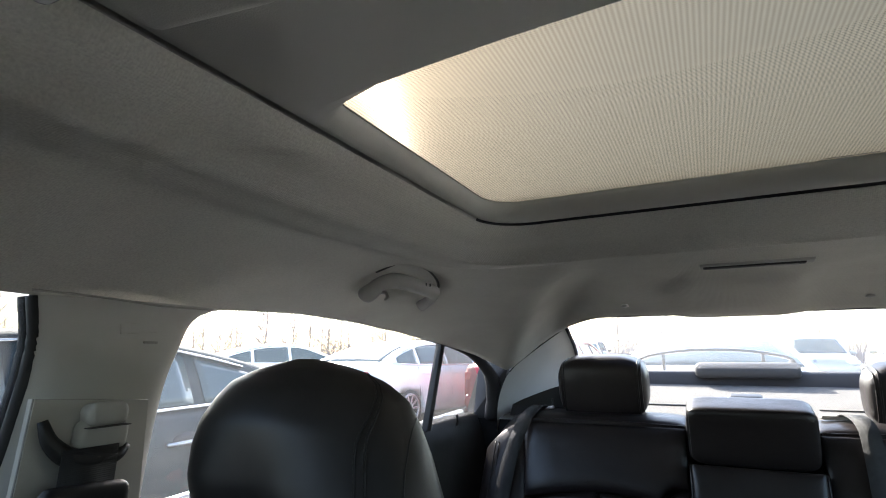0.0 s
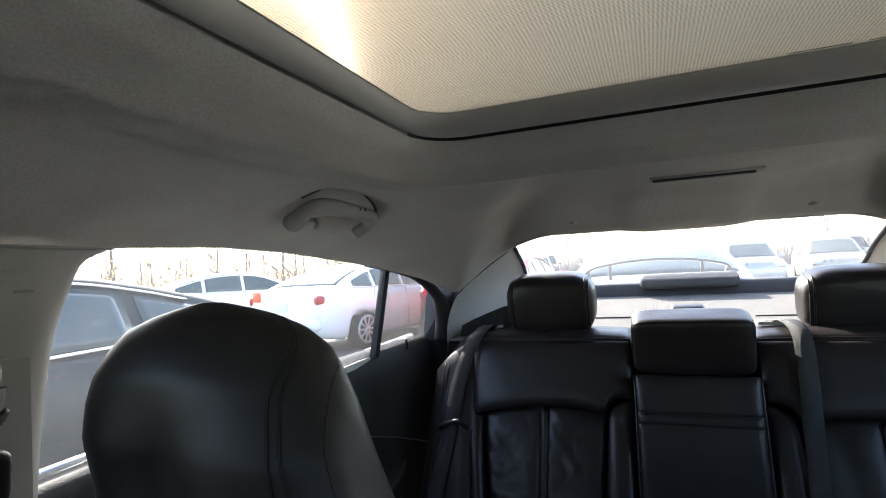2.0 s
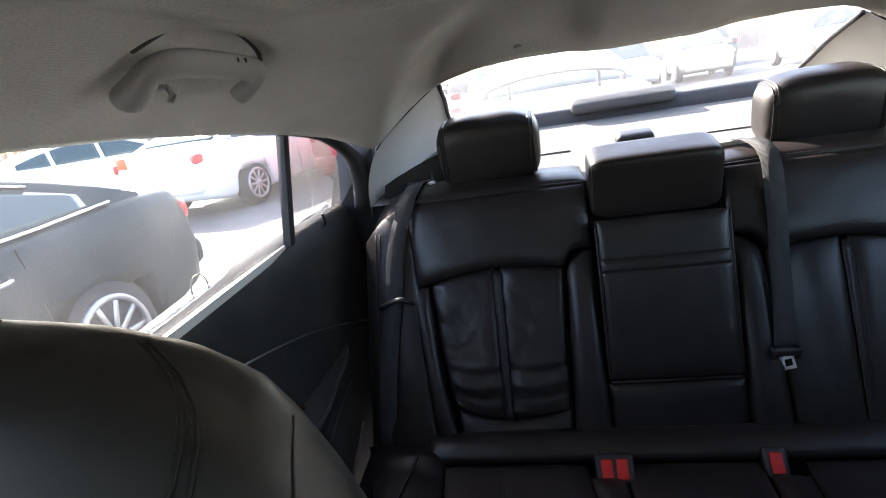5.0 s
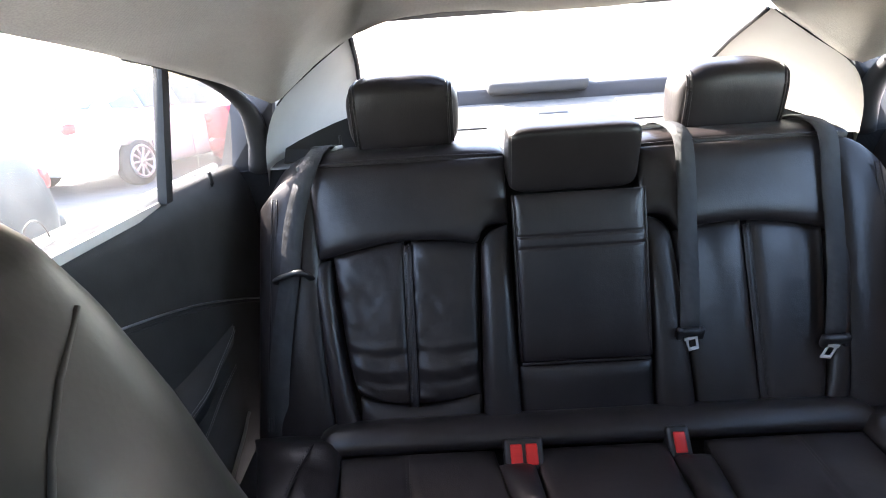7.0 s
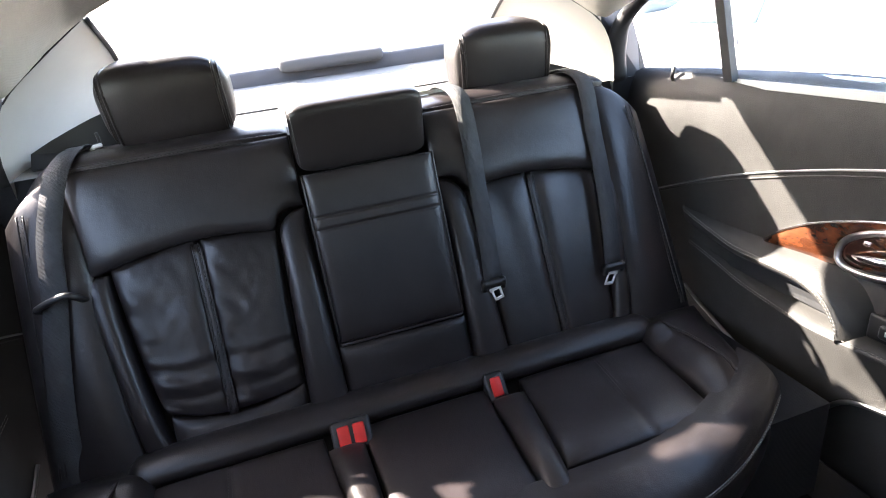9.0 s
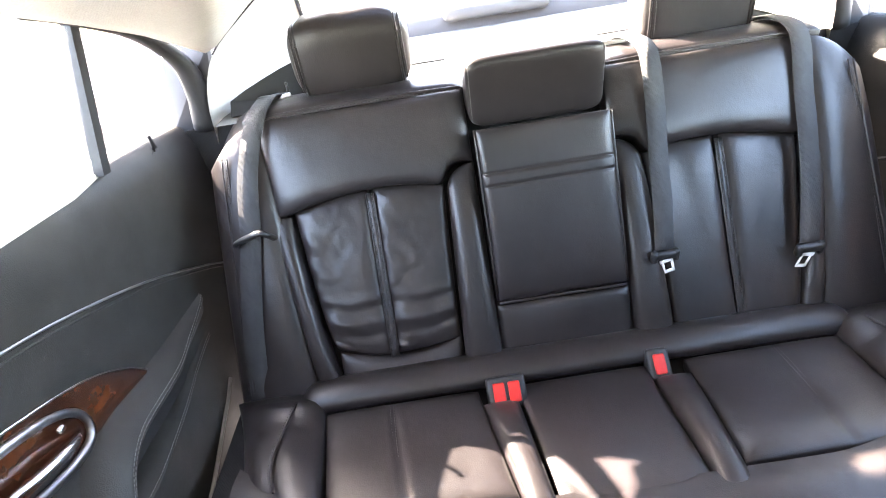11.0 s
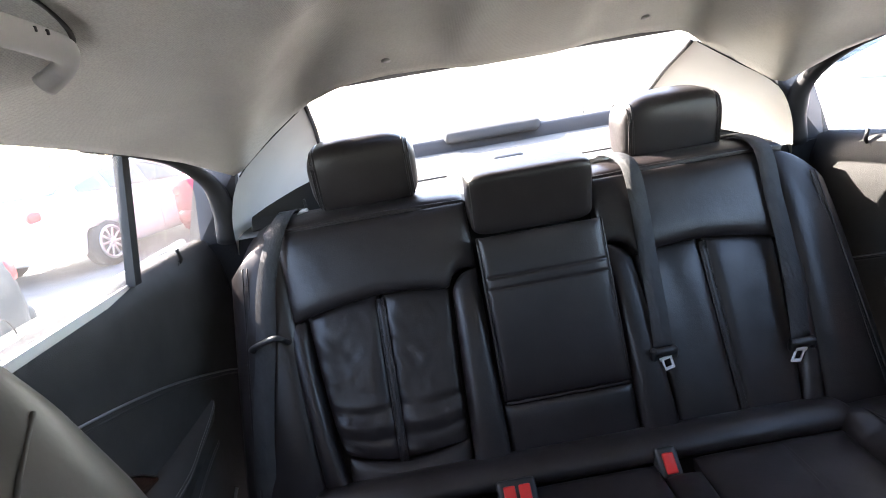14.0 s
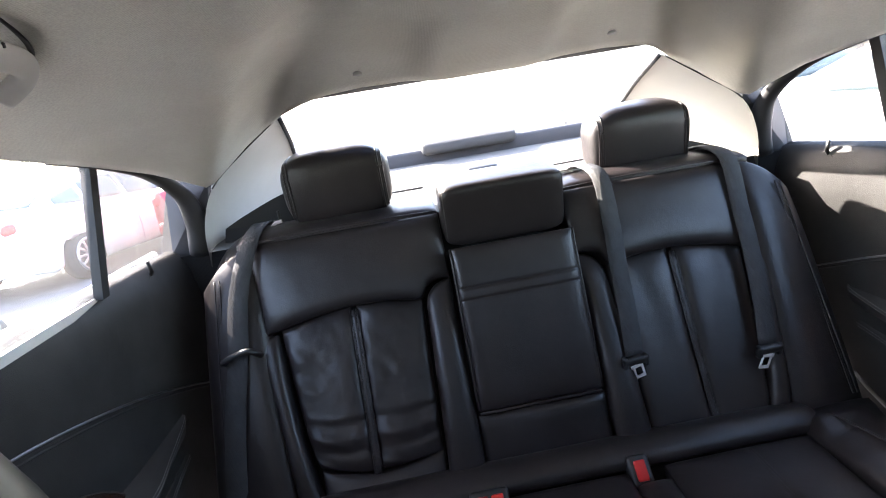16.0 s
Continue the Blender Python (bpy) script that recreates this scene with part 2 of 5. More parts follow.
def pad(fn, out, bulge, nu=20, nv=20, power=4.0, depth=0.03, extra=None):
    """A padded panel: the patch fn(u, v) bulged towards out, its rim rolled back by depth."""
    out = Vector(out).normalized()
    bm = bmesh.new()

    def warp(k, n):
        # finer steps near the rims
        s = k / n
        return 0.5 - 0.5 * math.cos(math.pi * s) * (0.55 + 0.45 * abs(math.cos(math.pi * s)))

    rows = []
    for i in range(nu + 1):
        u = warp(i, nu)
        row = []
        for j in range(nv + 1):
            v = warp(j, nv)
            e = (1 - abs(2 * u - 1) ** power) * (1 - abs(2 * v - 1) ** power)
            p = Vector(fn(u, v)) + out * (bulge * max(e, 0) ** 0.5)
            if extra:
                p += out * extra(u, v) * min(1, 3 * max(e, 0))
            row.append(bm.verts.new(p))
        rows.append(row)
    for i in range(nu):
        for j in range(nv):
            bm.faces.new((rows[i][j], rows[i + 1][j], rows[i + 1][j + 1], rows[i][j + 1]))
    rim = [rows[i][0] for i in range(nu + 1)] + [rows[nu][j] for j in range(1, nv + 1)]
    rim += [rows[i][nv] for i in range(nu - 1, -1, -1)] + [rows[0][j] for j in range(nv - 1, 0, -1)]
    back = [bm.verts.new(v.co - out * depth) for v in rim]
    for k in range(len(rim)):
        m = (k + 1) % len(rim)
        bm.faces.new((rim[k], rim[m], back[m], back[k]))
    bmesh.ops.recalc_face_normals(bm, faces=bm.faces[:])
    return bm


def rbox(w, d, h, r=0.01, seg=3, at=(0, 0, 0), turn=None):
    bm = bmesh.new()
    add_rbox(bm, w, d, h, r, seg, at, turn)
    return bm


def add_rbox(bm, w, d, h, r=0.01, seg=3, at=(0, 0, 0), turn=None):
    m = Matrix.Translation(at) @ (turn or Matrix()) @ Matrix.Diagonal((w, d, h, 1))
    new_v = bmesh.ops.create_cube(bm, size=1, matrix=m)["verts"]
    if r > 0:
        edges = {e for v in new_v for e in v.link_edges}
        bmesh.ops.bevel(bm, geom=list(edges), offset=min(r, 0.49 * min(w, d, h)), segments=seg, profile=0.5, affect='EDGES')


def curve_points(pts, n):
    """n + 1 points on a smooth line through pts (Catmull-Rom)."""
    pts = [Vector(p) for p in pts]
    pts = [2 * pts[0] - pts[1]] + pts + [2 * pts[-1] - pts[-2]]
    out = []
    spans = len(pts) - 3
    for k in range(n + 1):
        s = k / n * spans
        i = min(int(s), spans - 1)
        f = s - i
        a, b, c, d = pts[i:i + 4]
        out.append(0.5 * ((2 * b) + (c - a) * f + (2 * a - 5 * b + 4 * c - d) * f * f + (3 * b - a - 3 * c + d) * f ** 3))
    return out


def add_tube(bm, pts, radius, sides=8, flat=1.0, up=(0, 0, 1), closed=False, cap=True):
    """A tube along pts; radius a number or a list; flat squeezes it along up."""
    rings = []
    n = len(pts)
    for k, p in enumerate(pts):
        p = Vector(p)
        a = Vector(pts[(k - 1) % n] if closed or k else pts[0])
        b = Vector(pts[(k + 1) % n] if closed or k < n - 1 else pts[-1])
        t = (b - a).normalized()
        s = t.cross(Vector(up))
        s = s.normalized() if s.length > 1e-5 else Vector((1, 0, 0))
        w = s.cross(t)
        r = radius[k] if isinstance(radius, (list, tuple)) else radius
        rings.append([bm.verts.new(p + s * r * math.cos(x) + w * r * flat * math.sin(x)) for x in (2 * math.pi * q / sides for q in range(sides))])
    for k in range(n if closed else n - 1):
        a, b = rings[k], rings[(k + 1) % n]
        for q in range(sides):
            bm.faces.new((a[q], a[(q + 1) % sides], b[(q + 1) % sides], b[q]))
    if cap and not closed:
        bm.faces.new(rings[0][::-1])
        bm.faces.new(rings[-1])


def tube(pts, radius, sides=8, flat=1.0, up=(0, 0, 1), closed=False):
    bm = bmesh.new()
    add_tube(bm, pts, radius, sides, flat, up, closed)
    return bm


def strap(pts, width, thickness, across):
    """A flat band along pts."""
    bm = bmesh.new()
    across = Vector(across).normalized()
    rows = []
    for k, p in enumerate(pts):
        p = Vector(p)
        t = (Vector(pts[min(k + 1, len(pts) - 1)]) - Vector(pts[max(k - 1, 0)])).normalized()
        nrm = across.cross(t).normalized()
        a, b = across * width / 2, nrm * thickness / 2
        rows.append([bm.verts.new(p + x) for x in (-a - b, a - b, a + b, -a + b)])
    for r, s in zip(rows, rows[1:]):
        for q in range(4):
            bm.faces.new((r[q], r[(q + 1) % 4], s[(q + 1) % 4], s[q]))
    bm.faces.new(rows[0][::-1])
    bm.faces.new(rows[-1])
    bmesh.ops.recalc_face_normals(bm, faces=bm.faces[:])
    return bm


def stitches(pts, length=0.0045, gap=0.0025, r=0.00055, pair=0.0, side=(0, 0, 1)):
    """A row of short thread stitches along a line, or two rows a pair's width apart."""
    bm = bmesh.new()
    side = Vector(side)
    for off in ((-pair / 2, pair / 2) if pair else (0,)):
        walk_at, need = 0.0, 0.0
        line = [Vector(p) + side * off for p in pts]
        for a, b in zip(line, line[1:]):
            d = (b - a).length
            while need < walk_at + d:
                p = a + (b - a) * ((need - walk_at) / max(d, 1e-9))
                t = (b - a).normalized()
                add_tube(bm, [p, p + t * length], r, 4)
                need += length + gap
            walk_at += d
    return bm


def lerp(a, b, f):
    return a + (b - a) * f


def table(x, rows):
    """Smoothly interpolated value at x from rows of (x, value)."""
    if x <= rows[0][0]:
        return rows[0][1]
    for (a, p), (b, q) in zip(rows, rows[1:]):
        if x <= b:
            f = (x - a) / (b - a)
            return lerp(p, q, f)
    return rows[-1][1]


def slab(corners, depth, out):
    """A flat panel with thickness from its corner points."""
    bm = bmesh.new()
    out = Vector(out).normalized()
    front = [bm.verts.new(c) for c in corners]
    back = [bm.verts.new(Vector(c) - out * depth) for c in corners]
    bm.faces.new(front)
    bm.faces.new(back[::-1])
    for k in range(len(front)):
        m = (k + 1) % len(front)
        bm.faces.new((front[k], front[m], back[m], back[k]))
    bmesh.ops.recalc_face_normals(bm, faces=bm.faces[:])
    return bm


def both(fn):
    """Build a thing on the passenger side (-1) and mirrored on the driver side (1)."""
    return [fn(-1), fn(1)]

# ---------------------------------------------------------------- the cabin's shell
# x: towards the driver's side, y: towards the rear, z: up from the ground


def round_loop(hx, y0, y1, r_rear, r_front, n=160, arch=0.0):
    """Closed loop of a rounded rectangle, by angle from its middle; arch moves the middle of the front edge forward."""
    pts = []
    for (cx, cy, r, a0) in ((hx - r_rear, y1 - r_rear, r_rear, 0), (-(hx - r_rear), y1 - r_rear, r_rear, 90),
                            (-(hx - r_front), y0 + r_front, r_front, 180), (hx - r_front, y0 + r_front, r_front, 270)):
        for k in range(13):
            a = radians(a0 + 90 * k / 12)
            pts.append((cx + r * math.cos(a), cy + r * math.sin(a)))
    out = []
    total = len(pts)
    for k in range(total):
        a, b = Vector(pts[k]), Vector(pts[(k + 1) % total])
        steps = max(1, int((b - a).length / 0.012))
        for q in range(steps):
            p = a.lerp(b, q / steps)
            if p.y < y0 + 0.1:
                p.y -= arch * (1 - (p.x / hx) ** 2) * max(0, 1 - (p.y - y0) / 0.1)
            out.append(p)
    return out


def at_angle(loop, c, ang):
    """The point of a star-shaped loop that lies at an angle from c."""
    d = Vector((math.cos(ang), math.sin(ang)))
    for k in range(len(loop)):
        a, b = loop[k], loop[(k + 1) % len(loop)]
        ax, ay, bx, by = a[0] - c[0], a[1] - c[1], b[0] - c[0], b[1] - c[1]
        ca, cb = d.x * ay - d.y * ax, d.x * by - d.y * bx
        if ca <= 0 < cb and (ax + bx) * d.x + (ay + by) * d.y > 0:
            f = -ca / (cb - ca)
            return [lerp(a[q], b[q], f) for q in range(len(a))]
    return list(loop[0])


MID = (0.0, 0.63)
SIDE = [(0.0, -0.30, 1.33), (0.56, -0.28, 1.305), (0.66, 0.0, 1.30), (0.69, 0.42, 1.290), (0.69, 0.60, 1.282), (0.695, 0.68, 1.291), (0.70, 0.85, 1.295), (0.70, 1.0, 1.289),
        (0.695, 1.2, 1.271), (0.685, 1.40, 1.247), (0.655, 1.52, 1.222), (0.59, 1.62, 1.173), (0.515, 1.660, 1.240), (0.438, 1.660, 1.291),
        (0.380, 1.575, 1.302), (0.318, 1.520, 1.311), (0.236, 1.512, 1.315), (0.145, 1.510, 1.313), (0.113, 1.512, 1.308), (0.082, 1.520, 1.305), (0.0, 1.520, 1.305)]
OUTER = [Vector(p) for p in SIDE] + [Vector((-x, y, z)) for x, y, z in SIDE[-2:0:-1]]
RIM = round_loop(0.385, -0.10, 0.935, 0.09, 0.05)
LIP = round_loop(0.340, -0.08, 0.858, 0.065, 0.03)
ANGLES = [2 * math.pi * k / 288 - math.pi for k in range(288)]


def step(a, b, x):
    f = min(1, max(0, (x - a) / (b - a)))
    return f * f * (3 - 2 * f)


def headliner_point(k, t):
    return liner_point(ANGLES[k], t)


def liner_z(x, y):
    """Height of the headliner at a place."""
    ang = math.atan2(y - MID[1], x - MID[0])
    i, o = at_angle(RIM, MID, ang), at_angle(OUTER, MID, ang)
    return liner_point(ang, math.hypot(x - i[0], y - i[1]) / math.hypot(o[0] - i[0], o[1] - i[1]))[2]


def liner_point(ang, t):
    i, o = at_angle(RIM, MID, ang), at_angle(OUTER, MID, ang)
    x, y = lerp(i[0], o[0], t), lerp(i[1], o[1], t)
    # the sides fall away steadily, the rear stays flat and turns down late
    power = lerp(3.8, 1.5, step(0.45, 0.66, abs(o[0])))
    z = lerp(1.386, o[2], t ** power)
    # a soft roll round the opening with a shallow groove outside it
    d = math.hypot(x - i[0], y - i[1])
    z -= 0.007 * (math.exp(-((d - 0.016) / 0.020) ** 2) - math.exp(-(0.016 / 0.020) ** 2) * (1 - min(1, d / 0.016)))
    z -= 0.012 * step(0.0, 0.016, d) * (1 - step(0.066, 0.098, d))
    # pressed hollow behind each grab handle
    z += 0.030 * math.exp(-((abs(x) - 0.545) / 0.045) ** 4 - ((y - 0.948) / 0.085) ** 4)
    # the raised middle field behind the slot, and the soft hollows at its sides
    field = step(1.25, 1.33, y) * (1 - step(0.085 + 0.10 * (y - 1.25), 0.125 + 0.10 * (y - 1.25), abs(x)))
    z -= 0.010 * field * (1 - step(0.9, 1.0, t))
    brow = 1.30 - 0.14 * step(0.10, 0.30, abs(x))
    z += 0.006 * step(brow - 0.03, brow + 0.05, y) * step(0.10, 0.15, abs(x)) * (1 - step(0.36, 0.5, abs(x))) * (1 - step(0.75, 1.0, t))
    return x, y, z


def headliner():
    bm = bmesh.new()
    loops = []
    for ring, (a, z) in enumerate([(None, 1.409), (None, 1.396), (None, 1.388), (None, 1.3845)]):
        row = []
        for ang in ANGLES:
            i, l = at_angle(RIM, MID, ang), at_angle(LIP, MID, ang)
            f = (0.0, 0.22, 0.6, 0.88)[ring]
            row.append(bm.verts.new((lerp(l[0], i[0], f), lerp(l[1], i[1], f), z)))
        loops.append(row)
    for m in range(1, 29):
        loops.append([bm.verts.new(headliner_point(k, m / 28)) for k in range(len(ANGLES))])
    # the edge turns up into the body
    last = []
    for k, ang in enumerate(ANGLES):
        x, y, z = headliner_point(k, 1.0)
        last.append(bm.verts.new((x * 1.012, MID[1] + (y - MID[1]) * 1.010, z + 0.012)))
    loops.append(last)
    for a, b in zip(loops, loops[1:]):
        for k in range(len(a)):
            m = (k + 1) % len(a)
            bm.faces.new((a[k], b[k], b[m], a[m]))
    return bm


ceiling = tagged(part("ceiling", headliner(), HEADLINER), "grey woven fabric headliner with a sunroof opening", "headliner", kind="structure")


def roof_skin():
    bm = bmesh.new()
    loops = []
    hole = round_loop(0.40, 0.33, 0.94, 0.06, 0.04)
    for f in (0.0, 0.12, 0.3, 0.5, 0.7, 0.85, 0.95, 1.0):
        row = []
        for ang in ANGLES[::2]:
            i, o = at_angle(hole, MID, ang), at_angle(OUTER, MID, ang)
            e = (o[0] * 1.055, MID[1] + (o[1] - MID[1]) * 1.01)
            row.append(bm.verts.new((lerp(i[0], e[0], f), lerp(i[1], e[1], f), lerp(1.468, o[2] + 0.022, f ** 3))))
        loops.append(row)
    for a, b in zip(loops, loops[1:]):
        for k in range(len(a)):
            m = (k + 1) % len(a)
            bm.faces.new((a[k], a[m], b[m], b[k]))
    return thick(bm, 0.004)


tagged(part("roof", roof_skin(), PAINTS["silver"]), "painted steel roof skin over the headliner", "car roof", kind="structure")


def ring_between(loops, rear=0):
    """A ring round the sunroof; rear 1 keeps its rear edge alone, -1 the rest."""
    bm = bmesh.new()
    rows = []
    for loop, z in loops:
        rows.append([bm.verts.new((*at_angle(loop, MID, a)[:2], z)) for a in ANGLES])
    for a, b in zip(rows, rows[1:]):
        for k in range(len(a)):
            m = (k + 1) % len(a)
            if rear and (a[k].co.y > 0.80) != (rear > 0):
                continue
            bm.faces.new((a[k], b[k], b[m], a[m]))
    bmesh.ops.recalc_face_normals(bm, faces=bm.faces[:])
    return bm


sunroof = thing("sunroof", "closed sunroof with a translucent woven beige shade", "sunroof", kind="structure")
tr_in = round_loop(0.312, 0.445, 0.790, 0.045, 0.012, arch=0.055)
tr_mid = round_loop(0.322, 0.42, 0.815, 0.05, 0.02, arch=0.03)
tr_out = round_loop(0.331, -0.07, 0.838, 0.06, 0.03)
tr_far = round_loop(0.3372, -0.077, 0.8535, 0.064, 0.03)
part("frame", ring_between([(tr_far, 1.413), (tr_out, 1.408), (tr_mid, 1.406), (tr_in, 1.4195), (tr_in, 1.4275)]), TRIM_LIGHT, sunroof, "padded warm grey sunroof surround")
part("gap", ring_between([(LIP, 1.409), (LIP, 1.418), (tr_far, 1.418), (tr_far, 1.413)], 1), RUBBER, sunroof, "dark gap behind the shade frame")
part("gap_lining", ring_between([(LIP, 1.409), (LIP, 1.4105), (tr_far, 1.4145), (tr_far, 1.413)], -1), TRIM_MID, sunroof)
part("shade", grid(lambda u, v: (lerp(-0.33, 0.33, u), lerp(0.35, 0.84, v), 1.4255), 24, 20), SHADE, sunroof, "beige woven shade lit through by the sun")
part("pane", slab([(-0.40, 0.33, 1.462), (0.40, 0.33, 1.462), (0.40, 0.94, 1.462), (-0.40, 0.94, 1.462)], 0.004, (0, 0, 1)),
     pane_glass("sunroof_glass", (0.66, 0.64, 0.60)), sunroof, "tinted sunroof glass", smooth=False)
for wdt, px0 in ((0.05, 0.085), (0.035, 0.14)):
    part("print", rbox(wdt, 0.0010, 0.0006, 0, at=(px0, 0.781, 1.4245)), PRINT_GREY, sunroof, "small grey printed mark", smooth=False)
part("print", rbox(0.010, 0.006, 0.0006, 0, at=(0.170, 0.780, 1.4245)), PRINT_GREY, sunroof, "small grey printed mark", smooth=False)

slot = thing("roof_slot", "narrow dark slot cover in the grey headliner", "slot cover")
SLOT_Y = 1.205
SLOT_Z = liner_z(0.01, SLOT_Y)
slot_turn = pose(0, 0, 0, -7, 0, 0)
part("frame", rbox(0.178, 0.026, 0.008, 0.004, at=(0.023, SLOT_Y, SLOT_Z - 0.0005), turn=slot_turn), TRIM_MID, slot)
part("slot", rbox(0.160, 0.012, 0.008, 0.003, at=(0.019, SLOT_Y, SLOT_Z - 0.0035), turn=slot_turn), BLACK_PLASTIC, slot, "dark recessed slot")
part("tab", rbox(0.05, 0.007, 0.004, 0.0015, at=(0.062, SLOT_Y + 0.001, SLOT_Z - 0.0065), turn=slot_turn), TRIM_MID, slot)


def roof_clip(sx):
    b = bmesh.new()
    bmesh.ops.create_cone(b, cap_ends=True, segments=20, radius1=0.0085, radius2=0.0075, depth=0.004, matrix=pose(sx * 0.236, 1.465, liner_z(sx * 0.236, 1.465) - 0.0005, -12, 0, 0))
    return tagged(part("roof_clip", b, TRIM_MID), "small round grey clip in the headliner's rear edge", "clip", "headliner clips")


both(roof_clip)

# overhead console and folded sun visor at the roof's front
visor = tagged(part("sun_visor", rbox(0.40, 0.17, 0.018, 0.008, at=(-0.40, 0.02, 1.342), turn=pose(0, 0, 0, 4, -7, 0)), TRIM_LIGHT), "light grey folded sun visor", "sun visor")
console = thing("roof_console", "light grey overhead console with a lamp lens", "roof console")
part("body", rbox(0.085, 0.15, 0.024, 0.011, at=(-0.255, 0.222, 1.400), turn=pose(0, 0, 0, 0, 0, 8)), TRIM_LIGHT, console)
part("lens", rbox(0.034, 0.06, 0.016, 0.006, at=(-0.322, 0.225, 1.401)), LAMP_WHITE, console, "clear lamp lens")


# pillars at the rear window
def rear_pillar(sx):
    a = [(0.436, 1.662, 1.292), (0.517, 1.657, 1.237), (0.588, 1.622, 1.172), (0.628, 1.632, 1.09), (0.645, 1.66, 1.0)]
    b = [(0.432, 1.668, 1.295), (0.450, 1.83, 1.250), (0.470, 1.97, 1.205), (0.474, 2.10, 1.155), (0.476, 2.24, 1.10)]
    a, b = curve_points(a, 16), curve_points(b, 16)

    def fn(u, v):
        p = a[round(v * 16)].lerp(b[round(v * 16)], u)
        swell = math.sin(math.pi * u) * v * 0.012
        return (sx * (p.x + swell), p.y, p.z + swell * 0.4)

    bm = grid(fn, 14, 16)
    bmesh.ops.recalc_face_normals(bm, faces=bm.faces[:])
    return tagged(part("wall_pillar_rear", bm, TRIM_LIGHT), "light grey plastic rear pillar trim beside the rear window", "pillar trim", kind="structure"), \
        tagged(part("trim_window_seal", tube([(sx * p.x, p.y, p.z) for p in (q + Vector((-0.004, 0.004, -0.001)) for q in b)], 0.0055, 8), RUBBER),
               "black rubber seal along the rear window", "window seal", kind="structure"), \
        tagged(part("trim_seam", tube([(sx * p.x, p.y - 0.001, p.z) for p in a[:9]], 0.0018, 6), RUBBER), "thin dark seam between headliner and pillar", "seam", kind="structure"), \
        tagged(part("wall_quarter_panel", slab([(sx * 0.50, 1.71, 1.36), (sx * 0.665, 1.68, 1.24), (sx * 0.73, 1.70, 1.06), (sx * 0.80, 1.70, 0.6), (sx * 0.80, 2.7, 0.6), (sx * 0.70, 2.7, 1.0), (sx * 0.63, 2.24, 1.10)], 0.01, (sx, 0.3, 0.3)),
                    PAINTS["silver"], smooth=False), "painted rear quarter of the car body", "body panel", kind="structure")


both(rear_pillar)
for sx in (-1, 1):
    # the pillar's hidden outer side
    tagged(part("wall_pillar_back", slab([(sx * 0.60, 1.640, 1.19), (sx * 0.69, 1.672, 1.22), (sx * 0.78, 1.69, 0.98), (sx * 0.65, 1.68, 0.98)], 0.02, (0, -1, 0)), RUBBER, smooth=False),
           "black inner pillar panel behind the door", "body panel", kind="structure")

window_rear = tagged(part("window_rear", slab([(-0.47, 1.54, 1.380), (0.47, 1.54, 1.380), (0.62, 2.26, 1.12), (-0.62, 2.26, 1.12)], 0.004, (0, 0.4, 0.9)), GLASS, smooth=False),
                     "sloping rear window glass", "rear window", kind="structure")


# unseen strip added under the glass to place the roof's shadow on the door
BAND = [(x, y, 1.380 - 0.361 * (y - 1.54) - 0.008) for x, y in ((-0.47, 1.535), (0.47, 1.535), (0.50, 1.672), (-0.50, 1.672))]
tagged(part("trim_sun_stop", slab(BAND, 0.004, (0, 0.4, 0.9)), RUBBER, smooth=False), "added black strip, out of view, setting the roof's shadow edge", "window band", kind="structure")


def shelf_z(y):
    return table(y, [(1.55, 1.030), (1.66, 1.042), (1.8, 1.062), (2.0, 1.098), (2.14, 1.118), (2.3, 1.13)])


shelf = thing("parcel_shelf", "grey fabric parcel shelf under the rear window", "parcel shelf", kind="structure")
bm = grid(lambda u, v: (lerp(-0.63, 0.63, u), lerp(1.63, 2.28, v), shelf_z(lerp(1.63, 2.28, v))), 40, 24)
part("board", bm, SHELF_FABRIC, shelf)
for x0, x1, y0, y1 in ((-0.50, -0.14, 1.86, 2.05), (0.18, 0.50, 1.86, 2.05)):
    part("edge", tube([(x0, y0, shelf_z(y0) + 0.002), (x1, y0, shelf_z(y0) + 0.002)], 0.004, 6, 0.5), SHELF_FABRIC, shelf)
bm = bmesh.new()
add_rbox(bm, 0.98, 0.06, 0.062, 0.012, 3, (0.02, 2.17, 1.132))
part("ledge", bm, plastic("slate_plastic", (0.060, 0.060, 0.066), 0.65), shelf, "raised dark grey ledge under the glass")
for sx in (-1, 1):
    side = [(0.605, 1.665, 1.048), (0.605, 1.690, 1.076), (0.572, 1.698, 1.092), (0.533, 1.708, 1.108), (0.495, 1.720, 1.122), (0.462, 1.730, 1.132), (0.435, 1.735, 1.05)]
    tagged(part("trim_shelf_side", slab([(sx * x, y, z - (0.026 if sx > 0 and z > 1.06 else 0)) for x, y, z in side], 0.045, (0, -1, 0.2)), BLACK_PLASTIC, smooth=False), "black wedge-shaped trim between shelf and pillar", "shelf trim", kind="structure")
lamp3 = thing("brake_lamp", "dark grey raised brake lamp housing on the shelf", "brake lamp")
bm = bmesh.new()
add_rbox(bm, 0.30, 0.10, 0.05, 0.018, 4, (0.035, 2.16, 1.165))
part("housing", bm, plastic("dark_grey_plastic", (0.07, 0.07, 0.072), 0.6), lamp3)
part("lens", rbox(0.22, 0.006, 0.02, 0.002, at=(0.035, 2.213, 1.172)), LAMP_RED, lamp3)
anchor = tagged(part("anchor_cover", rbox(0.088, 0.055, 0.060, 0.014, 4, at=(0.008, 1.78, 1.084), turn=pose(0, 0, 0, 8, 0, 0)), BLACK_PLASTIC), "small black anchor cover on the parcel shelf", "anchor cover")


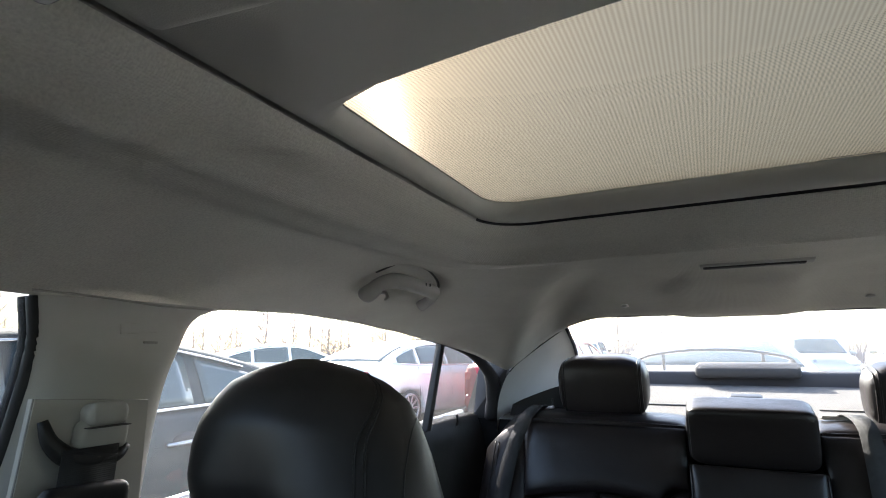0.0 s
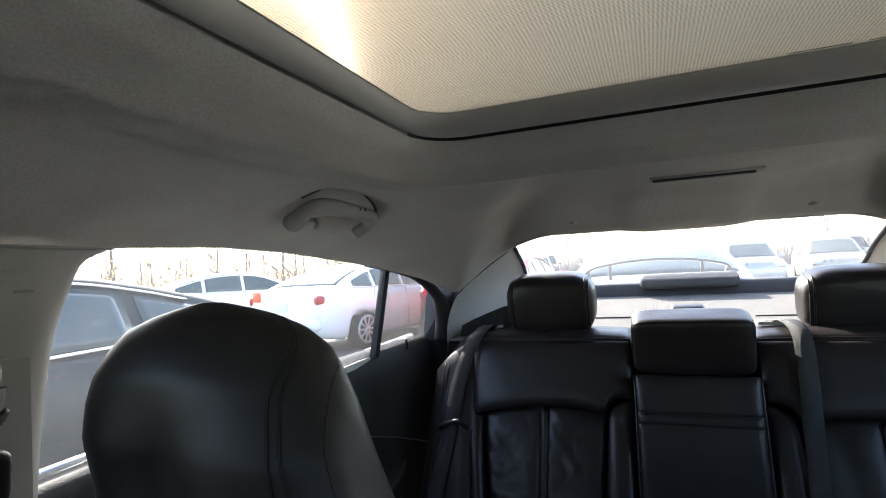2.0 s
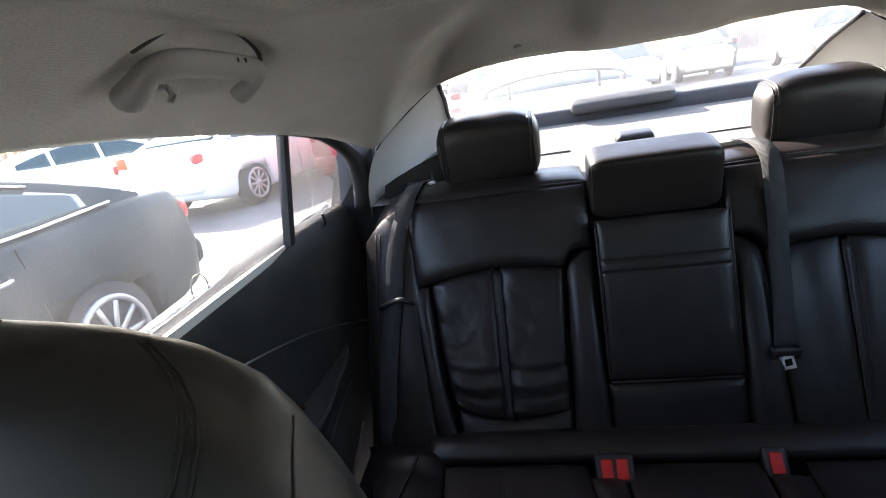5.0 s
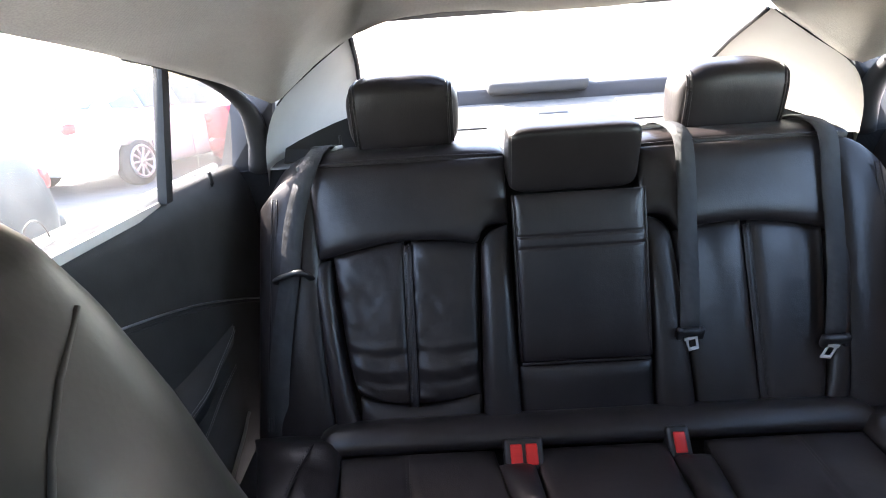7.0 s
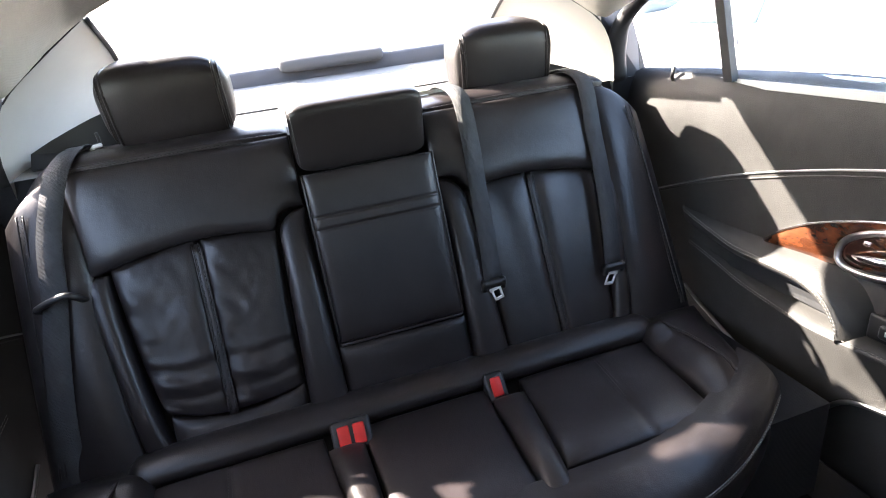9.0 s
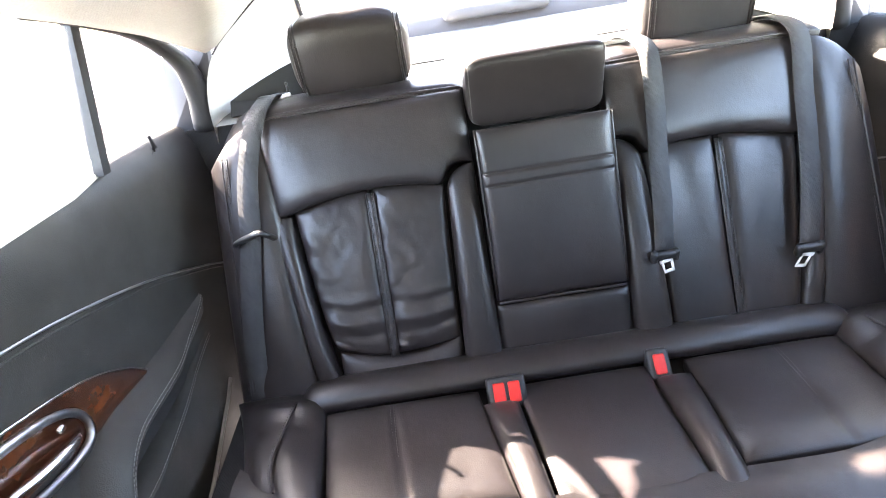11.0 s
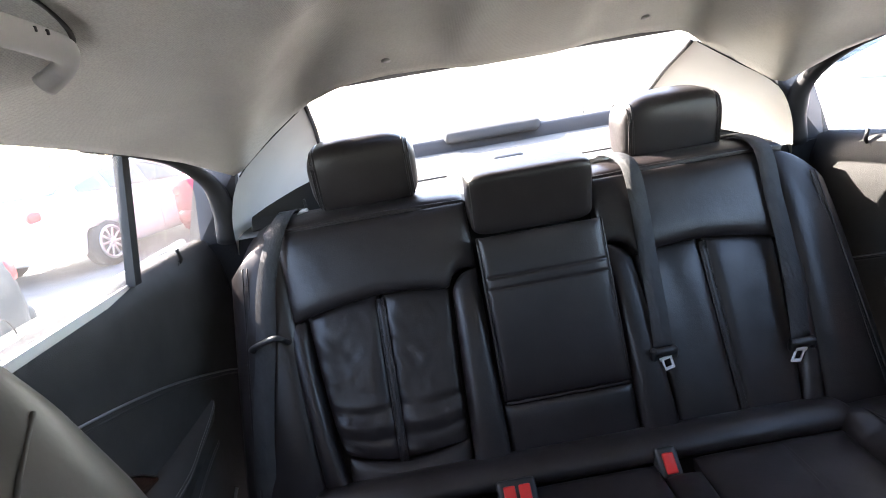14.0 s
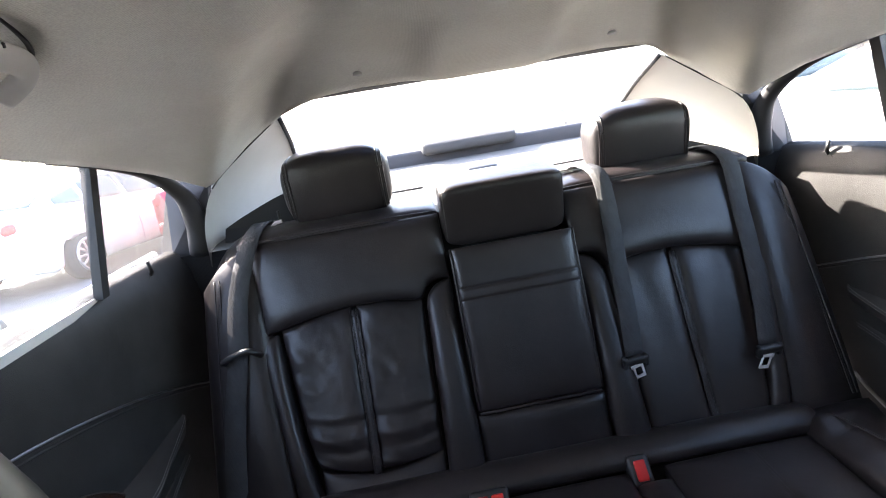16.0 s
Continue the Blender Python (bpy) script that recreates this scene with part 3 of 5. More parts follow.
# ---------------------------------------------------------------- rear doors
def door_x(y, z):
    """Half width of the door's inner face."""
    x = table(y, [(0.55, 0.735), (1.15, 0.738), (1.35, 0.722), (1.5, 0.703), (1.64, 0.682)])
    x += table(z, [(0.25, -0.03), (0.45, -0.022), (0.62, -0.018), (0.78, 0.0), (0.95, 0.004), (1.0, 0.010), (1.03, 0.022)])
    return x


def belt_z(y):
    return table(y, [(0.55, 1.012), (0.95, 1.028), (1.2, 1.044), (1.45, 1.050), (1.65, 1.052)])


def door_curve(sx, pts, n=30, proud=0.0):
    return [(sx * (door_x(p.y, p.z) - proud), p.y, p.z) for p in curve_points([(0, y, z) for y, z in pts], n)]


def rear_door(sx):
    side = "1" if sx < 0 else "2"
    door = thing("door_" + side, "black vinyl rear door lining with burl wood trim and armrest" + (", partly sunlit" if sx > 0 else ""), "car door", kind="structure")

    def sheet(u, v):
        y = lerp(0.60, 1.665, u)
        top = belt_z(y)
        z = lerp(0.24, top, v)
        x = door_x(y, z)
        roll = max(0, (v - 0.965) / 0.035)
        return (sx * (x + 0.03 * roll ** 2), y, z + 0.006 * math.sin(min(1, roll) * math.pi))

    bm = grid(sheet, 50, 60)
    bmesh.ops.recalc_face_normals(bm, faces=bm.faces[:])
    part("panel", bm, VINYL, door)
    part("skin", slab([(sx * 0.80, 0.58, 0.3), (sx * 0.80, 1.70, 0.3), (sx * 0.785, 1.70, 1.02), (sx * 0.785, 0.58, 1.0)], 0.01, (sx, 0, 0)), PAINTS["silver"], door, "painted outer skin", smooth=False)
    # white here carries the sunlight on the sill; the body is silver
    part("sill", slab([(sx * 0.755, 0.58, 1.004), (sx * 0.785, 0.58, 1.002), (sx * 0.775, 1.68, 1.042), (sx * 0.735, 1.68, 1.046)], 0.015, (0, 0, 1)), PAINTS["white"], door, "window sill strip, coloured white for the sun on it", smooth=False)
    part("moulding", tube([(sx * (0.783 - 0.012 * k / 10), lerp(0.58, 1.68, k / 10), 1.012 + 0.034 * k / 10) for k in range(11)], 0.010, 8, 1.0), CHROME, door, "bright metal belt moulding")
    # upper trim line: a double satin strip
    line = door_curve(sx, [(0.62, 0.93), (0.85, 0.928), (1.01, 0.918), (1.21, 0.882), (1.38, 0.838), (1.525, 0.787), (1.60, 0.755)], 40, 0.001)
    part("strip", tube(line, 0.0022, 6), SATIN, door, "thin satin strip")
    line2 = door_curve(sx, [(0.62, 0.918), (0.85, 0.916), (1.01, 0.906), (1.21, 0.871), (1.38, 0.828), (1.525, 0.779), (1.60, 0.748)], 40, 0.0005)
    part("strip", tube(line2, 0.0022, 6), VINYL, door)
    # wood inlay, tapering to the rear
    top = curve_points([(0, 0.70, 0.862), (0, 0.95, 0.848), (0, 1.06, 0.828), (0, 1.155, 0.80), (0, 1.22, 0.767), (0, 1.262, 0.729)], 24)
    bot = curve_points([(0, 0.70, 0.775), (0, 0.95, 0.755), (0, 1.06, 0.737), (0, 1.13, 0.731), (0, 1.20, 0.727), (0, 1.262, 0.727)], 24)

    def wood(u, v):
        p = bot[round(u * 24)].lerp(top[round(u * 24)], v)
        return (sx * (door_x(p.y, p.z) - 0.004 - 0.005 * math.sin(math.pi * v)), p.y, p.z)

    bm = grid(wood, 24, 6)
    bmesh.ops.recalc_face_normals(bm, faces=bm.faces[:])
    part("inlay", bm, BURL, door, "glossy dark burl wood inlay")
    part("edging", tube([(sx * (door_x(p.y, p.z) - 0.006), p.y, p.z) for p in top], 0.0022, 6), CHROME, door, "thin chrome edge")
    # padded armrest: falls from its top edge to a stitched ridge that curls down at its front, hollow below
    n = 36
    crest = curve_points([(0, 1.462, 0.750), (0, 1.445, 0.745), (0, 1.32, 0.715), (0, 1.237, 0.711), (0, 1.15, 0.703), (0, 1.10, 0.684), (0, 1.068, 0.652), (0, 1.058, 0.628)], n)
    brow = curve_points([(0, 1.464, 0.752), (0, 1.455, 0.752), (0, 1.33, 0.740), (0, 1.23, 0.738), (0, 1.14, 0.736), (0, 1.075, 0.722), (0, 1.035, 0.680), (0, 1.028, 0.630)], n)
    proud = [0.040 * step(0.0, 0.45, k / n) for k in range(n + 1)]

    def rest(u, v):
        k = round(u * n)
        c, w, q = crest[k], brow[k], proud[k]
        prof = curve_points([(-0.004, w.y, w.z), (q * 0.45 + 0.004, *w.lerp(c, 0.35).yz), (q * 0.86 + 0.004, *w.lerp(c, 0.75).yz), (q + 0.004, c.y, c.z - 0.002), (q * 0.92, c.y, c.z - 0.012), (q * 0.35, c.y, c.z - 0.026 * min(1, 6 * u + 0.2)), (-0.006, c.y, c.z - 0.030 * min(1, 6 * u + 0.2))], 18)
        p = prof[round(v * 18)]
        return (sx * (door_x(p.y, p.z) - p.x), p.y, p.z)

    bm = grid(rest, n, 18)
    bmesh.ops.recalc_face_normals(bm, faces=bm.faces[:])
    part("armrest", bm, VINYL, door, "black padded armrest curling down at its front")
    seam = [(sx * (door_x(c.y, c.z) - q - 0.0045), c.y, c.z + 0.0035) for c, q in zip(crest, proud)]
    part("stitching", stitches(seam, pair=0.007, side=(0, 0, 1)), THREAD_LIGHT, door, "pale double stitching")
    # lower panel: a ledge with a stitched ridge, then a smooth face down to the edge strip
    n2 = 44
    ledge = curve_points([(0, 1.435, 0.675), (0, 1.30, 0.637), (0, 1.19, 0.625), (0, 1.115, 0.620), (0, 1.05, 0.622), (0, 0.994, 0.626), (0, 0.80, 0.630), (0, 0.62, 0.632)], n2)
    foot = curve_points([(0, 1.432, 0.570), (0, 1.387, 0.546), (0, 1.269, 0.496), (0, 1.168, 0.460), (0, 1.085, 0.455), (0, 1.017, 0.519), (0, 0.85, 0.548), (0, 0.62, 0.55)], n2)
    swell = [0.034 * step(0.0, 0.4, k / n2) for k in range(n2 + 1)]

    def lower(u, v):
        k = round(u * n2)
        c, w, q = ledge[k], foot[k], swell[k]
        prof = curve_points([(-0.004, c.y, c.z + 0.016), (q * 0.6, c.y, c.z + 0.012), (q + 0.002, c.y, c.z + 0.002), (q + 0.003, c.y, c.z - 0.010), (q * 0.85, *c.lerp(w, 0.5).yz), (q * 0.62 + 0.003, *c.lerp(w, 0.94).yz), (q * 0.4, w.y, w.z - 0.004), (-0.02, w.y, w.z - 0.008)], 21)
        p = prof[round(v * 21)]
        return (sx * (door_x(p.y, p.z) - p.x), p.y, p.z)

    bm = grid(lower, n2, 21)
    bmesh.ops.recalc_face_normals(bm, faces=bm.faces[:])
    part("lower_panel", bm, VINYL, door, "smooth lower door panel with a ledge")
    seam = [(sx * (door_x(c.y, c.z) - q - 0.0030), c.y, c.z + 0.0025) for c, q in zip(ledge, swell)]
    part("stitching", stitches(seam, pair=0.006), THREAD_LIGHT, door, "pale double stitching")
    part("kick_strip", tube([(sx * (door_x(w.y, w.z) - 0.62 * q - 0.003), w.y, w.z - 0.001) for w, q in zip(foot, swell)], 0.0045, 8), SATIN, door, "worn satin edge strip")
    # pull pocket under the armrest
    part("pocket", slab([(sx * (door_x(y, z) - 0.002), y, z) for y, z in ((1.02, 0.638), (1.33, 0.655), (1.33, 0.692), (1.12, 0.676), (1.06, 0.655))], 0.01, (-sx, 0, 0)), BLACK_PLASTIC, door, smooth=False)
    # inner handle in a satin bezel
    loop = []
    for k in range(28):
        a = 2 * math.pi * k / 28
        c, s = math.cos(a), math.sin(a)
        y = 1.00 + 0.112 * abs(c) ** 0.75 * (1 if c > 0 else -1)
        z = 0.787 + 0.040 * abs(s) ** 0.8 * (1 if s > 0 else -1) + 0.22 * (1.00 - y)
        loop.append((sx * (door_x(y, z) - 0.011), y, z))
    part("bezel", tube(loop, 0.006, 10, 1.0, (1, 0, 0), closed=True), SATIN, door, "satin metal handle surround")
    bm = bmesh.new()
    bm.faces.new([bm.verts.new((x + sx * 0.006, y, z)) for x, y, z in loop])
    part("handle_cup", bm, BLACK_PLASTIC, door, "dark handle recess", smooth=False)
    lever = curve_points([(sx * 0.722, 1.085, 0.765), (sx * 0.708, 1.055, 0.772), (sx * 0.706, 1.0, 0.782), (sx * 0.71, 0.93, 0.800)], 14)
    part("handle", tube(lever, [0.004 + 0.006 * math.sin(math.pi * k / 14) for k in range(15)], 10, 0.7), CHROME, door, "chrome door lever")
    part("lock_knob", rbox(0.008, 0.012, 0.008, 0.003, at=(sx * 0.715, 1.060, 0.795)), CHROME, door)
    part("switch_plate", rbox(0.010, 0.075, 0.046, 0.005, at=(sx * 0.712, 0.995, 0.662)), BLACK_PLASTIC, door)
    part("switch", rbox(0.012, 0.032, 0.024, 0.005, at=(sx * 0.706, 0.995, 0.662)), BLACK_PLASTIC, door)
    part("switch_mark", rbox(0.001, 0.008, 0.008, 0, at=(sx * 0.6995, 0.995, 0.664)), LAMP_WHITE, door, smooth=False)
    # glass, divider bar, black rear seal
    gx0, gx1 = 0.757, 0.706

    def gpt(y, z):
        return (sx * (lerp(gx0, gx1, (z - 1.03) / 0.23) - 0.03 * max(0, (y - 1.3) / 0.35)), y, z)

    part("pane", slab([gpt(0.60, 1.0), gpt(1.385, 1.02), gpt(1.40, 1.262), gpt(1.0, 1.306), gpt(0.60, 1.312)], 0.004, (sx, 0, 0.2)), DUSTY_GLASS, door, "slightly dusty side window", smooth=False)
    part("quarter_pane", slab([gpt(1.40, 1.02), gpt(1.66, 1.03), gpt(1.64, 1.16), gpt(1.55, 1.235), gpt(1.415, 1.262)], 0.004, (sx, 0, 0.2)), QUARTER_GLASS, door, "fixed quarter glass, darkened to weaken the sun through it", smooth=False)
    part("divider", slab([(sx * 0.728, 1.377, 1.03), (sx * 0.728, 1.399, 1.03), (sx * 0.692, 1.417, 1.262), (sx * 0.692, 1.395, 1.262)], 0.016, (-sx, 0, 0)), RUBBER, door, "black window divider bar", smooth=False)
    seal = curve_points([(sx * 0.700, 1.30, 1.262), (sx * 0.692, 1.42, 1.250), (sx * 0.674, 1.54, 1.225), (sx * 0.652, 1.62, 1.172), (sx * 0.650, 1.652, 1.11), (sx * 0.664, 1.668, 1.035)], 24)
    part("seal", tube(seal, [lerp(0.003, 0.023, min(1, (k / 18) ** 1.3)) for k in range(25)], 12), RUBBER, door, "thick black rubber window seal")
    frame_top = curve_points([(sx * 0.703, 0.63, 1.294), (sx * 0.710, 0.85, 1.303), (sx * 0.709, 1.1, 1.291), (sx * 0.700, 1.32, 1.266)], 20)
    part("top_seal", tube(frame_top, 0.006, 8), TRIM_MID, door)
    return door


both(rear_door)


def coat_hook(sx):
    down, back = 0.030, 0.024
    hook = thing("sunshade_hook", "small black plastic hook with a loose cord loop on the door", "hook")
    x = door_x(1.515, 1.05) + 0.012
    part("base", rbox(0.010, 0.016, 0.012, 0.003, at=(sx * (x - 0.010), 1.515 + back, 1.056 - down)), BLACK_PLASTIC, hook)
    part("pin", tube([(sx * (x - 0.012), 1.515 + back, 1.055 - down), (sx * (x - 0.020), 1.512 + back, 1.066 - down), (sx * (x - 0.020), 1.506 + back, 1.088 - down)], 0.004, 8), BLACK_PLASTIC, hook)
    ring = [(sx * (x - 0.016), 1.520 + back + 0.022 * math.cos(a), 1.040 - down + 0.022 * math.sin(a)) for a in (2 * math.pi * k / 24 for k in range(24))]
    part("cord", tube(ring, 0.0013, 6, 1, (1, 0, 0), closed=True), BLACK_PLASTIC, hook, "thin black cord loop")
    return hook


both(coat_hook)
ring = [(-door_x(1.12, 1.04) + 0.002, 1.12 + 0.021 * math.cos(a), 1.046 + 0.026 * math.sin(a)) for a in (math.pi * (1.1 * k / 20 - 0.05) for k in range(21))]
tagged(part("cord_loop", tube(ring, 0.0012, 6, 1, (1, 0, 0)), BLACK_PLASTIC), "thin black cord loop standing on the door's window ledge", "cord loop")

# window markings on the passenger side glass
marks = thing("glass_marking", "small etched maker's marking on the side window", "glass marking")
for k, (wd, zz) in enumerate(((0.030, 1.062), (0.045, 1.055), (0.036, 1.048))):
    part("bar", rbox(0.0006, wd, 0.0025, 0, at=(-0.749 - 0.0015 * (2 - k), 0.78, zz)), PRINT_GREY, marks, smooth=False)
part("bar", rbox(0.0006, 0.010, 0.010, 0, at=(-0.7475, 0.812, 1.064)), PRINT_GREY, marks, smooth=False)


# printed paper sheet inside the driver side window
sheet = thing("window_paper", "white printed paper sheet taped inside the side window", "paper sheet")
PAPER = Nodes("white_paper", (0.80, 0.80, 0.78), 0.8).mat
lean = pose(0.7335, 0.985, 1.106, 0, -12.5, 0)
part("paper", rbox(0.0008, 0.226, 0.200, 0, at=lean.translation, turn=lean), PAPER, sheet, smooth=False)
rnd = random.Random(4)
for k in range(26):
    w = 0.12 if k in (2, 3) else 0.19 * (0.55 + 0.45 * rnd.random())
    at = lean @ Vector((-0.0008, 0.095 - w / 2, 0.088 - 0.007 * k))
    part("print", rbox(0.0006, w, 0.0055 if k in (2, 3) else 0.0016, 0, at=at, turn=lean), PRINT_GREY, sheet, smooth=False)


# ---------------------------------------------------------------- centre pillars and the front of the cabin
def centre_pillar(sx):
    fr = curve_points([(0.688, 0.437, 1.290), (0.692, 0.445, 1.24), (0.698, 0.440, 1.17), (0.702, 0.428, 1.10), (0.71, 0.400, 1.0), (0.72, 0.36, 0.80), (0.72, 0.34, 0.45)], 30)
    re = curve_points([(0.690, 0.668, 1.290), (0.691, 0.632, 1.272), (0.692, 0.614, 1.235), (0.697, 0.599, 1.18), (0.704, 0.590, 1.08), (0.712, 0.587, 0.95), (0.73, 0.60, 0.80), (0.735, 0.62, 0.45)], 30)

    def fn(u, v):
        p = fr[round(v * 30)].lerp(re[round(v * 30)], u)
        bow = math.sin(math.pi * u) ** 0.6 * 0.026
        ramp = 0.010 * step(0.05, 0.30, v)
        return (sx * (p.x - bow - ramp * math.sin(math.pi * u)), p.y, p.z)

    bm = grid(fn, 18, 30)
    bmesh.ops.recalc_face_normals(bm, faces=bm.faces[:])
    pil = thing("wall_pillar_centre", "light grey plastic centre pillar trim with belt guide", "pillar trim", kind="structure")
    part("cover", bm, TRIM_LIGHT, pil)
    part("outer", slab([(sx * 0.735, 0.462, 1.30), (sx * 0.735, 0.59, 1.30), (sx * 0.77, 0.565, 0.4), (sx * 0.77, 0.42, 0.4)], 0.02, (sx, 0, 0)), RUBBER, pil, smooth=False)
    part("tag", rbox(0.002, 0.045, 0.012, 0.0008, at=(sx * 0.6600, 0.535, 1.258), turn=pose(0, 0, 0, 4, 0, 0)), TRIM_LIGHT, pil, "embossed tag")
    part("tag_mark", rbox(0.003, 0.018, 0.003, 0.001, at=(sx * 0.6588, 0.550, 1.242)), TRIM_MID, pil)
    # darker grey tube paints the soft shadow along this join
    part("top_seam", tube(curve_points([(sx * 0.672, 0.425, 1.293), (sx * 0.655, 0.48, 1.290), (sx * 0.655, 0.57, 1.285), (sx * 0.680, 0.660, 1.288)], 16), 0.0014, 6), TRIM_MID, pil, "seam under the headliner, greyed as its soft shadow line")
    # inset plate with the height adjuster
    plate = [(0.435, 1.185), (0.555, 1.175), (0.555, 0.93), (0.415, 0.93)]
    loop = [(sx * (0.662 - 0.0), y, z) for y, z in plate]
    part("plate", slab([(sx * 0.6595, y, z) for y, z in plate], 0.012, (-sx, 0, 0)), TRIM_LIGHT, pil, smooth=False)
    part("plate_seam", tube(loop, 0.0016, 6, 1, (1, 0, 0), closed=True), TRIM_MID, pil)
    guide = thing("belt_guide", "grey belt height adjuster with dark loop and belt", "seat belt")
    part("cap", rbox(0.026, 0.044, 0.024, 0.009, 4, at=(sx * 0.651, 0.500, 1.166)), TRIM_LIGHT, guide)
    part("skirt", rbox(0.018, 0.056, 0.032, 0.009, 4, at=(sx * 0.654, 0.500, 1.143), turn=pose(0, 0, 0, -6, 0, 0)), TRIM_LIGHT, guide, "rounded grey slider below its cap")
    part("gap", rbox(0.027, 0.045, 0.0012, 0.0003, 1, at=(sx * 0.651, 0.500, 1.1535)), SHADOW_GREY, guide)
    loop_pts = curve_points([(sx * 0.655, 0.442, 1.164), (sx * 0.650, 0.449, 1.143), (sx * 0.646, 0.466, 1.127), (sx * 0.645, 0.490, 1.121), (sx * 0.646, 0.514, 1.122), (sx * 0.650, 0.528, 1.130)], 20)
    part("loop", tube(loop_pts, [0.004 + 0.006 * math.sin(math.pi * min(1, 0.05 + 0.95 * k / 20)) for k in range(21)], 10, 0.8, (1, 0, 0)), BLACK_PLASTIC, guide, "dark plastic belt loop")
    part("webbing", strap([(sx * 0.640, 0.484, 1.135), (sx * 0.637, 0.480, 1.09), (sx * 0.640, 0.468, 0.95), (sx * 0.66, 0.43, 0.6)], 0.056, 0.002, (0, 1, 0)), WEBBING, guide)
    part("tongue", rbox(0.022, 0.086, 0.050, 0.012, 4, at=(sx * 0.627, 0.474, 1.078), turn=pose(0, 0, 0, -4, 0, 0)), BLACK_PLASTIC, guide, "dark buckle tongue")
    for k in (0, 1):
        pts = [(sx * (q.x + 0.006 + 0.020 * k), q.y + 0.001 + 0.002 * k, q.z) for q in fr]
        part("door_seal", tube(pts, 0.0075, 8), RUBBER, pil, "black door seal")
    return pil


both(centre_pillar)

floor = tagged(part("floor", slab([(-0.8, -1.6, 0.24), (0.8, -1.6, 0.24), (0.8, 1.5, 0.24), (-0.8, 1.5, 0.24)], 0.02, (0, 0, 1)), CARPET, smooth=False), "black carpeted car floor", "car floor", kind="structure")
# added unseen wall; its height limits the windscreen light on the bench
tagged(part("wall_front", slab([(-0.8, -0.26, 0.24), (0.8, -0.26, 0.24), (0.8, -0.24, 1.20), (-0.8, -0.24, 1.20)], 0.05, (0, 1, 0)), VINYL, smooth=False), "added black wall, out of view, that cuts light from the front", "dashboard", kind="structure")
# unseen slab in the driver seat's place, added to shade the rear cushion
tagged(part("wall_seat_blocker", slab([(0.14, 0.30, 0.3), (0.62, 0.30, 0.3), (0.54, 0.46, 1.18), (0.22, 0.46, 1.18)], 0.12, (0, 1, 0)), SEATBACK_VINYL, smooth=False), "added black slab, out of view, shading the bench like a driver seat", "seat back", kind="structure")
tagged(part("wall_dashboard", rbox(1.5, 0.5, 0.16, 0.05, 4, at=(0, -0.95, 0.92)), VINYL), "black dashboard top", "dashboard", kind="structure")
for sx in (-1, 1):
    tagged(part("wall_front_door", slab([(sx * 0.735, -1.3, 0.24), (sx * 0.735, 0.44, 0.24), (sx * 0.745, 0.44, 1.0), (sx * 0.745, -1.3, 0.98)], 0.06, (-sx, 0, 0)), VINYL, smooth=False),
           "black front door lining", "car door", kind="structure")
    tagged(part("wall_pillar_front", tube(curve_points([(sx * 0.58, -0.28, 1.33), (sx * 0.68, -0.7, 1.15), (sx * 0.74, -1.1, 0.98)], 10), 0.035, 8), TRIM_LIGHT), "light grey windscreen pillar", "pillar trim", kind="structure")
    tagged(part("wall_sill", slab([(sx * 0.80, -1.3, 0.22), (sx * 0.80, 1.7, 0.22), (sx * 0.69, 1.7, 0.36), (sx * 0.69, -1.3, 0.36)], 0.02, (-sx, 0, 1)), BLACK_PLASTIC, smooth=False), "black door sill plate", "door sill", kind="structure")
# tint is added only to dim daylight entering from the front
FRONT_GLASS = pane_glass("front_window_glass", (0.58, 0.60, 0.59), 0.02)
tagged(part("window_front", slab([(-0.58, -0.29, 1.335), (0.58, -0.29, 1.335), (0.74, -1.12, 0.99), (-0.74, -1.12, 0.99)], 0.005, (0, -0.4, 0.9)), FRONT_GLASS, smooth=False), "windscreen glass, darkened to dim the front light", "windscreen", kind="structure")
for sx in (-1, 1):
    tagged(part("window_front_side", slab([(sx * 0.745, -1.1, 0.98), (sx * 0.745, 0.47, 1.0), (sx * 0.705, 0.47, 1.29), (sx * 0.665, -0.28, 1.31)], 0.004, (sx, 0, 0.2)), FRONT_GLASS, smooth=False), "front side window glass, darkened to dim the front light", "side window", kind="structure")
tagged(part("wall_trunk", slab([(-0.78, 1.68, 0.24), (0.78, 1.68, 0.24), (0.72, 1.66, 1.035), (-0.72, 1.66, 1.035)], 0.02, (0, -1, 0)), CARPET, smooth=False), "dark panel behind the rear seat", "trunk wall", kind="structure")
tagged(part("trunk_lid", slab([(-0.70, 2.24, 1.09), (0.70, 2.24, 1.09), (0.68, 2.75, 1.03), (-0.68, 2.75, 1.03)], 0.02, (0, 0, 1)), PAINTS["silver"], smooth=False), "painted trunk lid", "trunk lid", kind="structure")

# ---------------------------------------------------------------- rear bench


def back_y(z):
    return 1.484 + 0.43 * (z - 0.85)


def mid_y(z):
    return 1.436 + 0.27 * (z - 0.85)


BACK_OUT = Vector((0, -1, 0.38)).normalized()
bench = thing("rear_bench", "black leather rear bench seat, creased on the passenger side", "rear seat")


def arc_z(f):
    return 0.876 + 0.026 * math.sin(math.pi * min(1, max(0, f)))


def corner(f):
    """Rise of the rounded bolster top; f is 0 at the inner edge, 1 at the insert."""
    return 0.046 * math.sqrt(max(0, 1 - min(1, f) ** 2))


